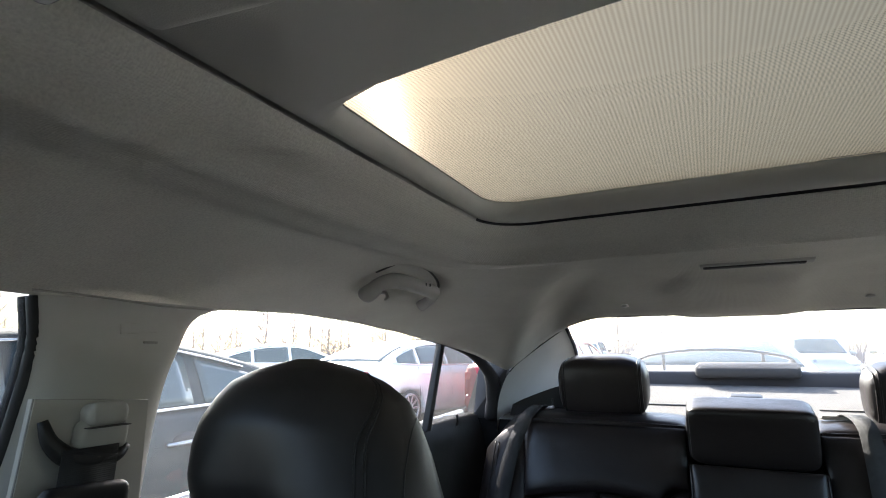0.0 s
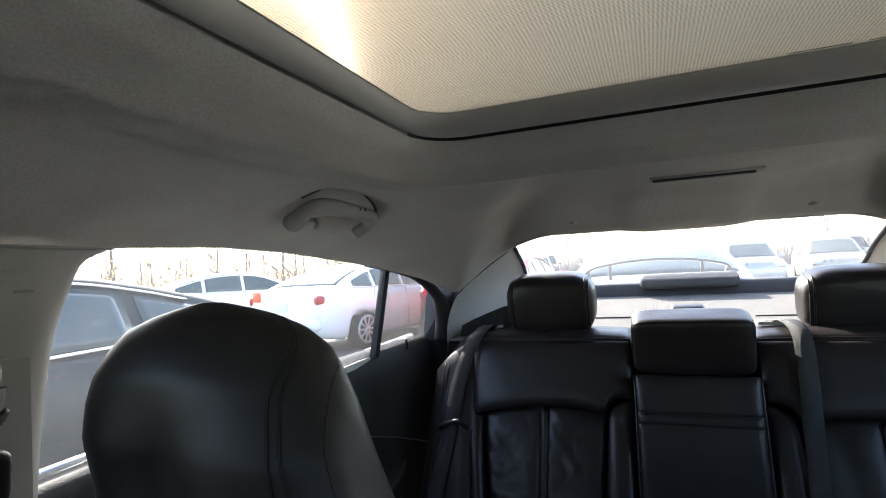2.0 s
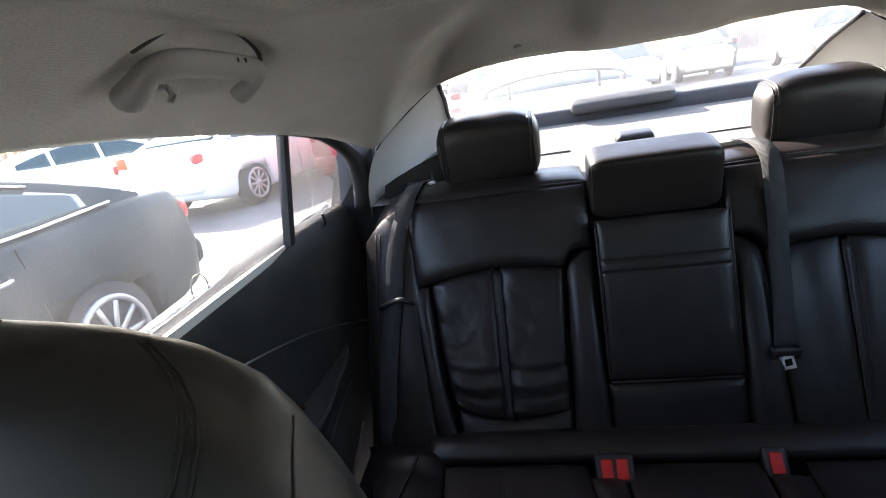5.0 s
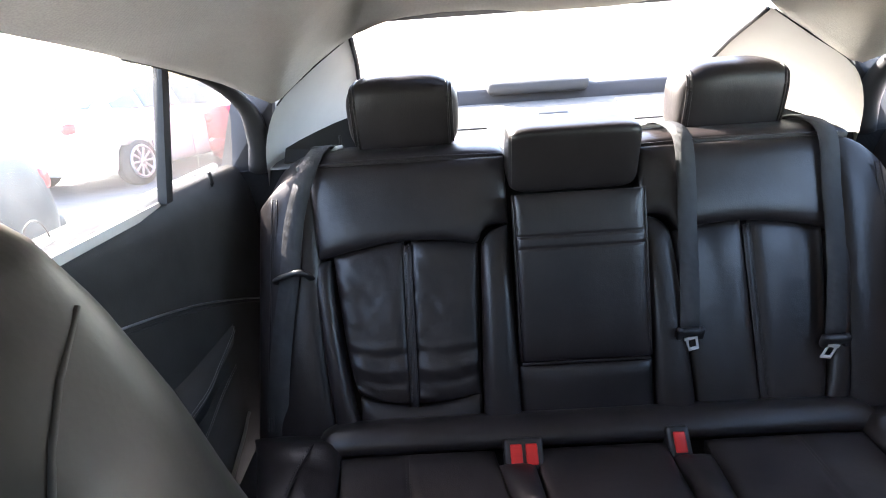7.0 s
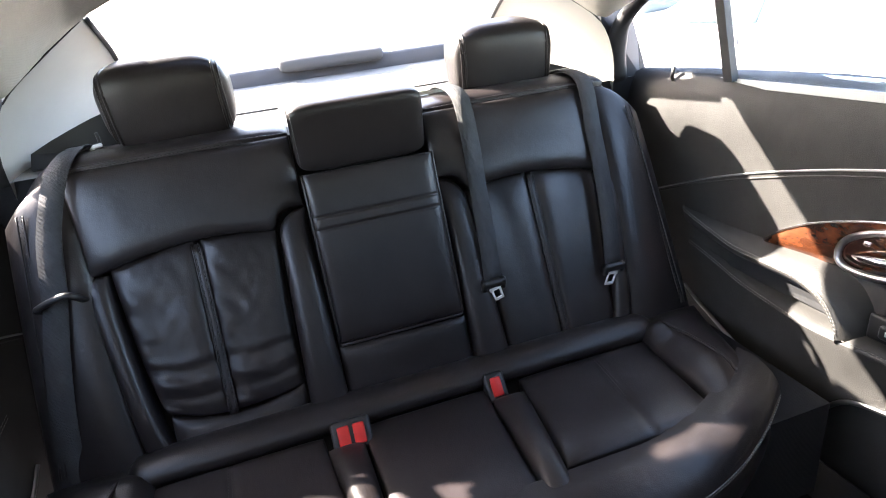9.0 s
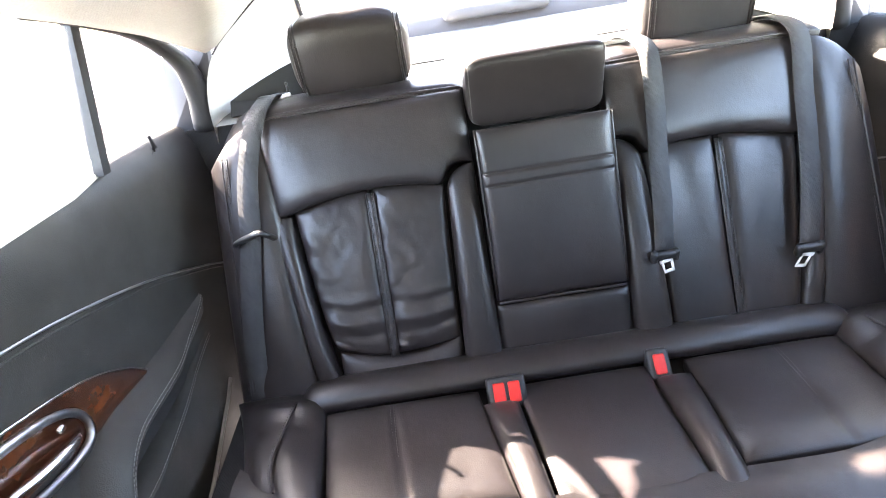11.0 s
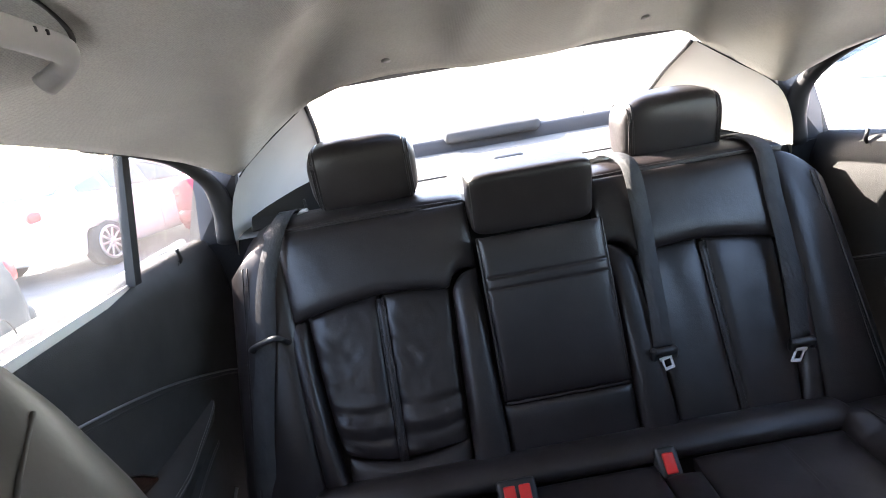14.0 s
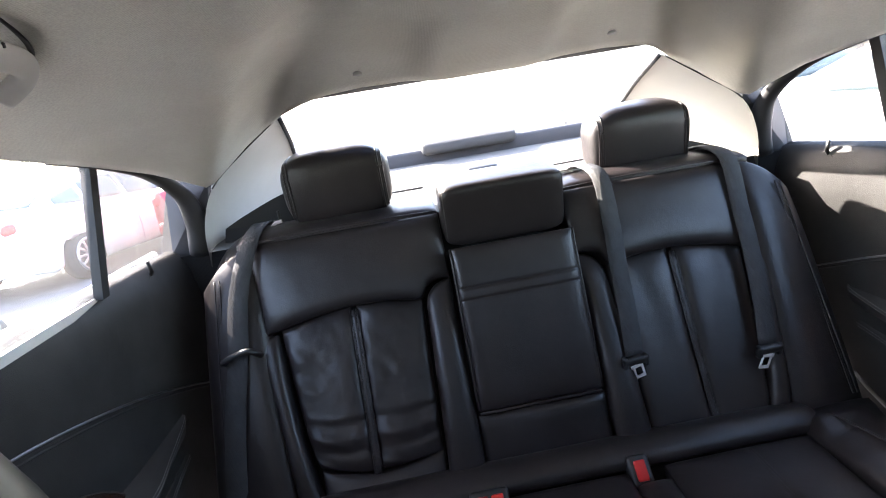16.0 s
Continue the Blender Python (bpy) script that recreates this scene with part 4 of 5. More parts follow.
def creases(sx):
    """Pressed folds low in the worn passenger seat, faint ones in the other."""
    def fn(u, v):
        if sx > 0:
            return 0.0015 * noise.noise((u * 3, v * 4, 5))
        sag = 0.35 * u * (1 - u)
        w = v + sag * 0.3 + 0.02 * noise.noise((u * 2.5, v * 3, 1))
        d = 0.0
        for at, high, wide in ((0.05, 0.006, 0.022), (0.14, -0.006, 0.022), (0.22, 0.009, 0.028), (0.31, -0.006, 0.022), (0.37, 0.004, 0.022)):
            d += 0.75 * high * math.exp(-((w - at) / wide) ** 2) * (0.45 + 1.1 * noise.noise((u * 2.3, at * 9, 6)))
        # slanting pulls from the seam, fading out
        slant = v - 0.55 * u
        fade = step(0.35, 0.55, v) * (1 - step(0.88, 1.0, v))
        d += fade * (0.0015 * math.sin(26 * slant + 3 * noise.noise((u * 2, v * 2, 4))) * max(0, 0.3 + noise.noise((u * 1.7, v * 1.5, 7))))
        d += 0.0035 * noise.noise((u * 2 + 9, v * 5, 2)) + 0.0012 * noise.noise((u * 7, v * 14, 3))
        return d
    return fn


def outer_seat(sx):
    def X(a):
        return sx * table(a, [(0, 0), (0.139, 0.131), (0.35, 0.334), (0.52, 0.508), (0.655, 0.65)])

    def upper(u, v):
        z = lerp(arc_z(u) + corner(u / 0.165), 1.048, v)
        return (X(lerp(0.139, lerp(0.522, 0.538, v), u)), back_y(z) - 0.012, z)

    part("back_upper", pad(upper, BACK_OUT, 0.020, 44, 20, 5), LEATHER, bench, "smooth black leather upper back panel")

    low = 0.602 if sx < 0 else 0.53      # the worn seat ends in a rounded seam

    def low_out(u, v):
        f = lerp(0.56, 0.95, u)
        z = lerp(low + 0.022 * u ** 2, arc_z(f) - 0.004, v)
        return (X(lerp(0.3560, lerp(0.455, 0.497, v ** 0.6), u)), back_y(z) + 0.004, z)

    def low_in(u, v):
        f = lerp(0.16, 0.55, u)
        z = lerp(low + 0.012 * (1 - u) ** 2, arc_z(f) - 0.004, v)
        return (X(lerp(lerp(0.216, 0.203, v), 0.3450, u)), back_y(z) + 0.004, z)

    def foot(u, v):
        z = lerp(0.50, 0.597 + 0.02 * (2 * u - 1) ** 2, v)
        return (X(lerp(0.214, 0.455, u)), back_y(z) + 0.006, z)

    for fn in (low_out, low_in):
        part("back_insert", pad(fn, BACK_OUT, 0.014, 30, 64, 7, extra=creases(sx)), LEATHER, bench, "creased black leather insert" if sx < 0 else "black leather insert")
    if sx < 0:
        part("back_foot", pad(foot, BACK_OUT, 0.012, 20, 10, 5), LEATHER, bench)
    band = [lerp(low, 0.893, k / 16) for k in range(17)]
    part("seam_band", strap([(X(0.3505), back_y(z) - 0.0070, z) for z in band], 0.0160, 0.003, (1, 0, 0)), LEATHER, bench, "flat stitched band between the inserts")
    for off in (-0.0068, 0.0068):
        part("seam_ridge", tube([(X(0.3505 + off), back_y(z) - 0.0080, z) for z in band], 0.0014, 6), LEATHER, bench)
    part("stitching", stitches([(X(0.3505), back_y(z) - 0.0090, z) for z in band], pair=0.008, side=(1, 0, 0)), THREAD, bench)

    def inner(u, v):
        z = lerp(0.545, 0.874 + corner(u), v)
        return (X(lerp(0.138, lerp(0.214, 0.197, v), u)), back_y(z) - 0.008, z)

    part("inner_bolster", pad(inner, BACK_OUT, 0.024, 20, 34, 3), LEATHER, bench)

    def wing(u, v):
        z = lerp(0.56, 0.872, v)
        return (X(lerp(lerp(0.452, 0.502, v ** 0.6), lerp(0.50, 0.540, v), u)), back_y(z) - 0.006, z)

    part("wing", pad(wing, BACK_OUT, 0.020, 10, 30, 3), LEATHER, bench)

    def outer(u, v):
        z = lerp(0.53, 1.045 - 0.075 * u * u, v)
        return (X(lerp(lerp(0.50, 0.528, v), lerp(0.655, 0.640, v), u)), back_y(z) - 0.004 + 0.02 * u * u, z)

    part("outer_bolster", pad(outer, BACK_OUT, 0.026, 16, 34, 3.0), LEATHER, bench)
    edge_line = [(X(lerp(0.622, 0.601, k / 20)), back_y(lerp(0.58, 0.994, k / 20)) - 0.0195, lerp(0.58, 0.994, k / 20)) for k in range(21)]
    for off in (-0.005, 0.005):
        part("seam_ridge", tube([(x + off, y, z) for x, y, z in edge_line], 0.0017, 6), LEATHER, bench)
    part("stitching", stitches([(x, y - 0.001, z) for x, y, z in edge_line], pair=0.0045, side=(1, 0, 0)), THREAD, bench)

    def shoulder(u, v):
        a = v * math.pi / 2
        return (X(lerp(0.532, 0.648, u)), back_y(1.03) - 0.012 + 0.11 * math.sin(a) ** 1.2 + 0.02 * u * u, 1.008 + 0.050 * math.sin(a) - 0.075 * u * u)

    part("shoulder", pad(shoulder, (0, -0.5, 0.9), 0.014, 12, 12, 3), LEATHER, bench)

    def top(u, v):
        return (X(lerp(0.139, 0.560, u)), lerp(back_y(1.042) - 0.010, 1.70, v), 1.050 + 0.010 * math.sin(min(1, v * 2.2) * math.pi / 2))

    part("back_top", pad(top, (0, -0.35, 1), 0.012, 30, 12, 7), LEATHER, bench)
    for lift in (-0.0075, 0.0075):
        part("seam_ridge", tube([(X(lerp(0.145, 0.535, k / 10)), back_y(1.040) - 0.0155, 1.0455 + lift + 0.004 * math.sin(math.pi * k / 10)) for k in range(11)], 0.0024, 6), LEATHER, bench)
    part("stitching", stitches([(X(lerp(0.145, 0.535, k / 10)), back_y(1.040) - 0.0165, 1.0455 + 0.004 * math.sin(math.pi * k / 10)) for k in range(11)], pair=0.006), THREAD, bench)


both(outer_seat)
part("back_shell", slab([(-0.655, back_y(0.45) + 0.035, 0.45), (0.655, back_y(0.45) + 0.035, 0.45), (0.60, back_y(1.0) + 0.035, 1.0), (-0.60, back_y(1.0) + 0.035, 1.0)], 0.02, (0, -1, 0.4)), CARPET, bench, smooth=False)


def centre_part(x0, x1, z0, z1, bulge, name="armrest_face", n=(18, 12), power=8, off=0.0):
    def fn(u, v):
        z = lerp(z0, z1, v)
        return (lerp(x0, x1, u), mid_y(z) + off, z)
    return part(name, pad(fn, (0, -1, 0.26), bulge, n[0], n[1], power, depth=0.05), LEATHER, bench)


def pleats(u, v):
    # two stitched pleats across the folded armrest
    z = lerp(0.676, 0.985, v)
    return -0.0020 * (math.exp(-((z - 0.885) / 0.0022) ** 2) + math.exp(-((z - 0.908) / 0.0022) ** 2)) + 0.0012 * math.exp(-((z - 0.8965) / 0.009) ** 4)


def armrest_face(u, v):
    z = lerp(0.676, 0.985, v)
    return (lerp(-0.122, 0.122, u), mid_y(z), z)


part("armrest_face", pad(armrest_face, (0, -1, 0.26), 0.010, 20, 240, 12, 0.05, pleats), LEATHER, bench, "folded leather armrest with two pleats")
centre_part(-0.128, 0.128, 0.525, 0.666, 0.012, "centre_foot", off=0.008)
for sx in (-1, 1):
    pts = [(sx * 0.1235, mid_y(z) + 0.002, z) for z in (lerp(0.676, 0.985, k / 16) for k in range(17))]
    part("piping", tube(pts, 0.0032, 6), LEATHER, bench)
    part("bolt", rbox(0.012, 0.006, 0.008, 0.003, at=(sx * 0.06, mid_y(0.535) - 0.006, 0.537)), BLACK_PLASTIC, bench)
part("piping", tube([(lerp(-0.122, 0.122, k / 10), mid_y(0.671) + 0.002, 0.671) for k in range(11)], 0.003, 6), LEATHER, bench)


def soft_block(hw, hd, hh, e=0.32, taper=0.0, n=(56, 36), flat=None):
    """A rounded upholstered block about the origin; taper narrows its foot."""
    e2 = flat or e
    def p(u, v):
        a, b = 2 * math.pi * u, math.pi * (v - 0.5)
        f = lambda c, g: math.copysign(abs(c) ** g, c)
        ca, sa, cb, sb = f(math.cos(a), e), f(math.sin(a), e), abs(math.cos(b)) ** e2, f(math.sin(b), e2)
        k = 1 - taper * (1 - (sb + 1) / 2)
        return Vector((hw * ca * cb * k, hd * sa * cb, hh * sb))
    bm = bmesh.new()
    add_grid(bm, p, n[0], n[1], closed_u=True)
    bmesh.ops.remove_doubles(bm, verts=bm.verts[:], dist=0.0008)
    return bm


def block_seam(hw, hd, hh, x, e=0.32, lo=-0.9, n=40, lift=1.004, flat=None):
    """A line round a soft block at a constant x, from its foot in front over the top."""
    e2, f = flat or e, abs(x) / hw
    bm_ = math.acos(f ** (1 / e2))
    pts = []
    for k in range(n + 1):
        a = lerp(lo, 2.4, k / n)
        b = bm_ * math.sin(a)
        cb = max(abs(math.cos(b)) ** e2, f)
        y = hd * cb * math.sqrt(max(0, 1 - (f / cb) ** (2 / e))) ** e
        pts.append(Vector((x, -math.copysign(y, math.cos(a)) * lift, hh * math.copysign(abs(math.sin(b)) ** e2, b) * lift)))
    return pts


def head_rest(sx):
    size = (0.118, 0.058, 0.083)
    m = pose(-0.330, 1.650, 1.138, 9, 0, 0) if sx < 0 else pose(0.357, 1.675, 1.122, 9, 0, 0)
    bm = soft_block(*size, 0.40, 0.03, flat=0.60)
    bm.transform(m)
    hr = part("headrest", bm, LEATHER, bench, "black leather headrest with stitched sides")
    for s in (-1, 1):
        for x in (0.0945, 0.1025):
            part("seam_ridge", tube([m @ p for p in block_seam(*size, s * x, 0.40, flat=0.60)], 0.0022, 6), LEATHER, hr)
        line = [m @ p for p in block_seam(*size, s * 0.0985, 0.40, lift=1.012, flat=0.60)]
        part("stitching", stitches(line, pair=0.004, side=(1, 0, 0)), THREAD, hr)
        part("post", tube([m @ Vector((s * 0.05, 0.01, -0.07)), m @ Vector((s * 0.05, 0.012, -0.115))], 0.006, 8), STEEL, hr, "steel headrest post")
    return hr


both(head_rest)
mb = pose(0, 1.548, 1.050, 14, 0, 0)
bm = soft_block(0.127, 0.050, 0.066, 0.26)
bm.transform(mb)
centre_rest = part("centre_headrest", bm, LEATHER, bench, "low black leather centre headrest")
for s in (-1, 1):
    line = [mb @ p for p in block_seam(0.127, 0.050, 0.066, s * 0.121, 0.26)]
    part("stitching", stitches(line, length=0.003, r=0.0004, pair=0.0), THREAD_LIGHT if s < 0 else THREAD, centre_rest)


# seat cushion
def front_y(x):
    return 0.93 + 0.95 * max(0, abs(x) - 0.27) ** 1.7


def cushion_z(x, y):
    return 0.552 + 0.016 * (1 - step(0.98, 1.28, y))


def top_pad(name, xs, ys, bulge, n=(16, 16), power=4, lift=0.0, extra=None, label=""):
    """xs: inner and outer edge at the front and the rear; ys: front, rear."""
    def fn(u, v):
        x = lerp(lerp(xs[0], xs[1], u), lerp(xs[2], xs[3], u), v)
        y = lerp(max(ys[0], front_y(x) + 0.07), ys[1], v)
        return (x, y, cushion_z(x, y) + lift)
    return part(name, pad(fn, (0, 0, 1), bulge, n[0], n[1], power, extra=extra), LEATHER, bench, label)


part("cushion_roll", tube(curve_points([(-0.50, 1.335, 0.552), (-0.46, 1.335, 0.562), (-0.2, 1.335, 0.565), (0, 1.335, 0.565), (0.2, 1.335, 0.565), (0.46, 1.335, 0.562), (0.50, 1.335, 0.552)], 40), 0.042, 16, 0.62), LEATHER, bench, "rolled rear edge of the cushion")
top_pad("cushion_centre", (-0.105, 0.105, -0.118, 0.118), (0.93, 1.292), 0.012, (16, 22))
for s in (-1, 1):
    top_pad("cushion_ridge", (s * 0.108, s * 0.150, s * 0.122, s * 0.185), (0.96, 1.255), 0.024, (10, 20), 2.5, 0.0)
    seam = (lambda u, v: -0.0035 * math.exp(-((u - 0.56) / 0.016) ** 2) + 0.003 * noise.noise((u * 2 + s, v * 2, 3)) - 0.004 * math.exp(-((v - 0.5) / 0.3) ** 2 - ((u - 0.5) / 0.3) ** 2))
    top_pad("cushion_insert", (s * 0.158, s * 0.435, s * 0.19, s * 0.472), (1.045, 1.292), 0.013, (44, 22), 7, 0.0, seam, "smooth leather seat insert with one stitched seam")
    fold = (lambda u, v: 0.010 * math.exp(-((v - 0.78) / 0.07) ** 2) * (1 - u) - 0.006 * math.exp(-((v - 0.62) / 0.06) ** 2) * (1 - u)
            + 0.004 * noise.noise((u * 3, v * 5, 8)))
    top_pad("cushion_bolster", (s * 0.445, s * 0.575, s * 0.478, s * 0.655), (1.02, 1.36), 0.026, (18, 26), 2.6, 0.002, fold, "rounded side of the seat cushion")
    fold_line = curve_points([(s * 0.520, 1.30, 0.5825), (s * 0.530, 1.22, 0.5865), (s * 0.530, 1.15, 0.5905), (s * 0.512, 1.095, 0.5945)], 20)
    part("seam_ridge", tube(fold_line, 0.0022, 6), LEATHER, bench)
    part("stitching", stitches([p + Vector((s * 0.004, 0, 0.001)) for p in fold_line]), THREAD, bench)
    line = curve_points([(s * 0.348, 1.285, 0.5625), (s * 0.336, 1.16, 0.5655), (s * 0.318, 1.06, 0.573)], 12)
    part("stitching", stitches(line, pair=0.006, side=(1, 0, 0)), THREAD, bench)


def front_roll(u, v):
    x = lerp(-0.59, 0.59, u)
    yf = front_y(x)
    prof = curve_points([(0, yf + 0.105, 0.574), (0, yf + 0.06, 0.578), (0, yf + 0.018, 0.562), (0, yf + 0.002, 0.525), (0, yf + 0.012, 0.45), (0, yf + 0.06, 0.30)], 24)
    p = prof[round(v * 24)]
    return (x, p.y, p.z)


part("cushion_front", grid(front_roll, 60, 24), LEATHER, bench, "rolled front edge of the seat cushion")
edge = [(x, front_y(x) + 0.006, 0.540) for x in (lerp(-0.575, 0.575, k / 60) for k in range(61))]
part("piping", tube(edge, 0.0035, 6), LEATHER, bench)
part("stitching", stitches([(x, y - 0.004, z + 0.004) for x, y, z in edge], pair=0.006), THREAD_LIGHT, bench, "pale stitched front edge")
part("cushion_core", slab([(-0.64, 1.02, 0.535), (0.64, 1.02, 0.535), (0.66, 1.40, 0.53), (-0.66, 1.40, 0.53)], 0.2, (0, 0, 1)), CARPET, bench, smooth=False)

# ---------------------------------------------------------------- seat belts


def metal_tongue(m, tilt, parent):
    """A steel latch plate with its slot, hanging a little askew below a black grip."""
    grip = bmesh.new()
    add_rbox(grip, 0.052, 0.015, 0.017, 0.006, 4, turn=m)
    for s in (-1, 1):
        add_rbox(grip, 0.012, 0.015, 0.026, 0.005, 4, at=m @ Vector((s * 0.020, 0, -0.003)), turn=m.to_3x3().to_4x4())
    part("grip", grip, BLACK_PLASTIC, parent, "black belt tongue grip")
    m = m @ pose(0, 0, 0, 0, tilt, 0)
    bm = bmesh.new()
    for at, w, h in (((-0.0085, -0.002, -0.027), 0.0045, 0.034), ((0.0085, -0.002, -0.027), 0.0045, 0.034), ((0, -0.002, -0.041), 0.021, 0.0075), ((0, -0.002, -0.014), 0.027, 0.008)):
        add_rbox(bm, w, 0.003, h, 0.0008, 1, at=m @ Vector(at), turn=m.to_3x3().to_4x4())
    part("latch_plate", bm, STEEL, parent, "bright steel latch plate")


belt_l = thing("seat_belt", "black webbing seat belt hanging beside the passenger side backrest", "seat belt", "rear seat belts")
pts = curve_points([(-0.515, 1.70, 1.070), (-0.511, 1.62, 1.079), (-0.520, 1.538, 1.052), (-0.549, 1.494, 0.962), (-0.562, 1.450, 0.86), (-0.577, 1.412, 0.773), (-0.592, 1.376, 0.67), (-0.604, 1.35, 0.56)], 40)
part("webbing", strap(pts, 0.040, 0.002, (1, 0.1, 0.12)), WEBBING, belt_l)
part("keeper", tube(curve_points([(-0.592, 1.462, 0.842), (-0.589, 1.444, 0.853), (-0.570, 1.438, 0.862), (-0.540, 1.436, 0.870), (-0.527, 1.440, 0.862), (-0.524, 1.462, 0.846)], 20), 0.0072, 10, 0.8), BLACK_PLASTIC, belt_l, "curved black belt keeper")
part("slot", rbox(0.062, 0.030, 0.012, 0.005, 3, at=(-0.515, 1.685, 1.070)), BLACK_PLASTIC, belt_l)
part("post", tube([(-0.492, 1.64, 1.066), (-0.480, 1.637, 1.076), (-0.466, 1.634, 1.078)], 0.004, 8), STEEL, belt_l, "bright metal guide pin")
part("catch", tube([(-0.472, 1.65, 1.07), (-0.471, 1.645, 1.10)], 0.003, 6), BLACK_PLASTIC, belt_l)

belt_c = thing("seat_belt", "black webbing centre seat belt with hanging steel tongue", "seat belt", "rear seat belts")
pts = curve_points([(0.196, 1.66, 1.078), (0.204, 1.60, 1.088), (0.213, 1.534, 1.066), (0.212, 1.494, 0.98), (0.207, 1.464, 0.896), (0.200, 1.420, 0.80), (0.194, 1.394, 0.728)], 30)
part("webbing", strap(pts, 0.036, 0.002, (1, 0, 0)), WEBBING, belt_c)
part("guide", rbox(0.080, 0.036, 0.010, 0.004, 3, at=(0.190, 1.655, 1.078)), TRIM_LIGHT, belt_c, "light grey belt guide plate")
part("slot", rbox(0.052, 0.012, 0.011, 0.002, 2, at=(0.188, 1.652, 1.0785)), BLACK_PLASTIC, belt_c)
metal_tongue(pose(0.192, 1.386, 0.722, 12, 0, 0), -16, belt_c)

belt_r = thing("seat_belt", "black webbing driver side seat belt with hanging steel tongue", "seat belt", "rear seat belts")
pts = curve_points([(0.505, 1.69, 1.068), (0.498, 1.62, 1.079), (0.494, 1.538, 1.056), (0.488, 1.494, 0.96), (0.484, 1.462, 0.89), (0.472, 1.415, 0.79), (0.460, 1.382, 0.702)], 30)
part("webbing", strap(pts, 0.037, 0.002, (1, 0, -0.06)), WEBBING, belt_r)
part("slot", rbox(0.062, 0.030, 0.012, 0.005, 3, at=(0.505, 1.685, 1.070)), BLACK_PLASTIC, belt_r)
metal_tongue(pose(0.457, 1.374, 0.696, 12, 0, 0), 11, belt_r)


def buckle(x, y, z, buttons):
    b = thing("belt_buckle", "belt buckle socket with %s in the seat cushion" % ("two red buttons" if buttons > 1 else "one red button"), "belt buckle", "belt buckles")
    w = 0.030 * buttons + 0.010
    part("housing", rbox(w, 0.034, 0.055, 0.007, 4, at=(x, y + 0.008, z), turn=pose(0, 0, 0, -38, 0, 0)), BLACK_PLASTIC, b)
    for k in range(buttons):
        part("button", rbox(0.021, 0.008, 0.036, 0.003, 3, at=(x + 0.027 * (k - (buttons - 1) / 2), y - 0.006, z + 0.010), turn=pose(0, 0, 0, -38, 0, 0)), RED_PLASTIC, b, "bright red release button")
    return b


buckle(-0.140, 1.264, 0.560, 2)
buckle(0.138, 1.280, 0.556, 1)


# ---------------------------------------------------------------- grab handles
def grab_handle(sx):
    h = thing("grab_handle", "warm grey plastic roof grab handle above the rear door", "grab handle", "roof grab handles")
    pts = curve_points([(sx * 0.573, 0.872, 1.324), (sx * 0.558, 0.868, 1.331), (sx * 0.541, 0.864, 1.340), (sx * 0.528, 0.871, 1.345), (sx * 0.522, 0.895, 1.347), (sx * 0.521, 0.94, 1.346), (sx * 0.523, 1.0, 1.343),
                        (sx * 0.527, 1.030, 1.340), (sx * 0.540, 1.045, 1.332), (sx * 0.554, 1.048, 1.324), (sx * 0.567, 1.047, 1.317)], 60)
    rad = [0.0135 + 0.006 * (1 - step(0.0, 0.28, k / 60)) + 0.001 * step(0.8, 1.0, k / 60) for k in range(61)]
    part("grip", tube(pts, rad, 16, 0.75, (sx, 0, 0.6)), TRIM_MID, h)
    # dark line laid on the headliner as the grip's contact shade
    rim = [(abs(p.x) - 0.007, p.y + 0.007 * (p.y - 0.96) / 0.09) for p in pts[8:54]]
    part("gap", tube([(sx * x, y, liner_z(x, y) - 0.0008) for x, y in rim], 0.0026, 6), SHADOW_GREY, h, "thin dark line standing in for the shade round the folded grip")
    part("coat_hook", tube([(sx * 0.572, 0.905, 1.332), (sx * 0.556, 0.905, 1.330), (sx * 0.552, 0.905, 1.322), (sx * 0.556, 0.904, 1.316)], 0.0035, 8), TRIM_LIGHT, h, "small coat hook")
    for yy in (0.968, 0.984):
        part("pin", rbox(0.003, 0.003, 0.005, 0.001, at=(sx * 0.511, yy, 1.349)), BLACK_PLASTIC, h)
    return h


both(grab_handle)

# ---------------------------------------------------------------- front passenger seat
front = thing("front_seat", "charcoal leather front passenger seat with a domed top", "front seat")
SEAT_X = -0.462
W = [(0.40, 0.250), (0.70, 0.245), (0.85, 0.232), (0.95, 0.212), (1.03, 0.188), (1.09, 0.166), (1.13, 0.153), (1.16, 0.139), (1.18, 0.128), (1.198, 0.102), (1.210, 0.070), (1.217, 0.040), (1.222, 0.012)]
D = [(0.40, 0.085), (0.85, 0.085), (1.0, 0.078), (1.10, 0.066), (1.16, 0.050), (1.195, 0.032), (1.212, 0.018), (1.222, 0.005)]
C = [(0.40, 0.375), (0.70, 0.495), (0.90, 0.567), (1.0, 0.593), (1.1, 0.589), (1.222, 0.599)]


def seat_ring(z, a):
    w, d, c = table(z, W), table(z, D), table(z, C)
    f = lambda q, e: math.copysign(abs(q) ** e, q)
    if math.cos(a) < 0:
        # the outer side narrows again below the top
        w = table(z, [(0.40, 0.22), (0.85, 0.112), (1.0, 0.104), (1.06, 0.117), (1.10, 0.131), (1.13, 0.136), (1.155, 0.132), (1.18, 0.117), (1.198, 0.099), (1.210, 0.068), (1.217, 0.039), (1.222, 0.012)])
    x = w * f(math.cos(a), 0.8)
    y = c + d * f(math.sin(a), 0.72)
    if math.sin(a) < 0:
        # the face is dished below the padded top
        y += 0.024 * math.exp(-((x + 0.025) / 0.062) ** 2) * step(1.185, 1.06, z) * min(1, -2 * math.sin(a))
    return Vector((SEAT_X + x, y, z))


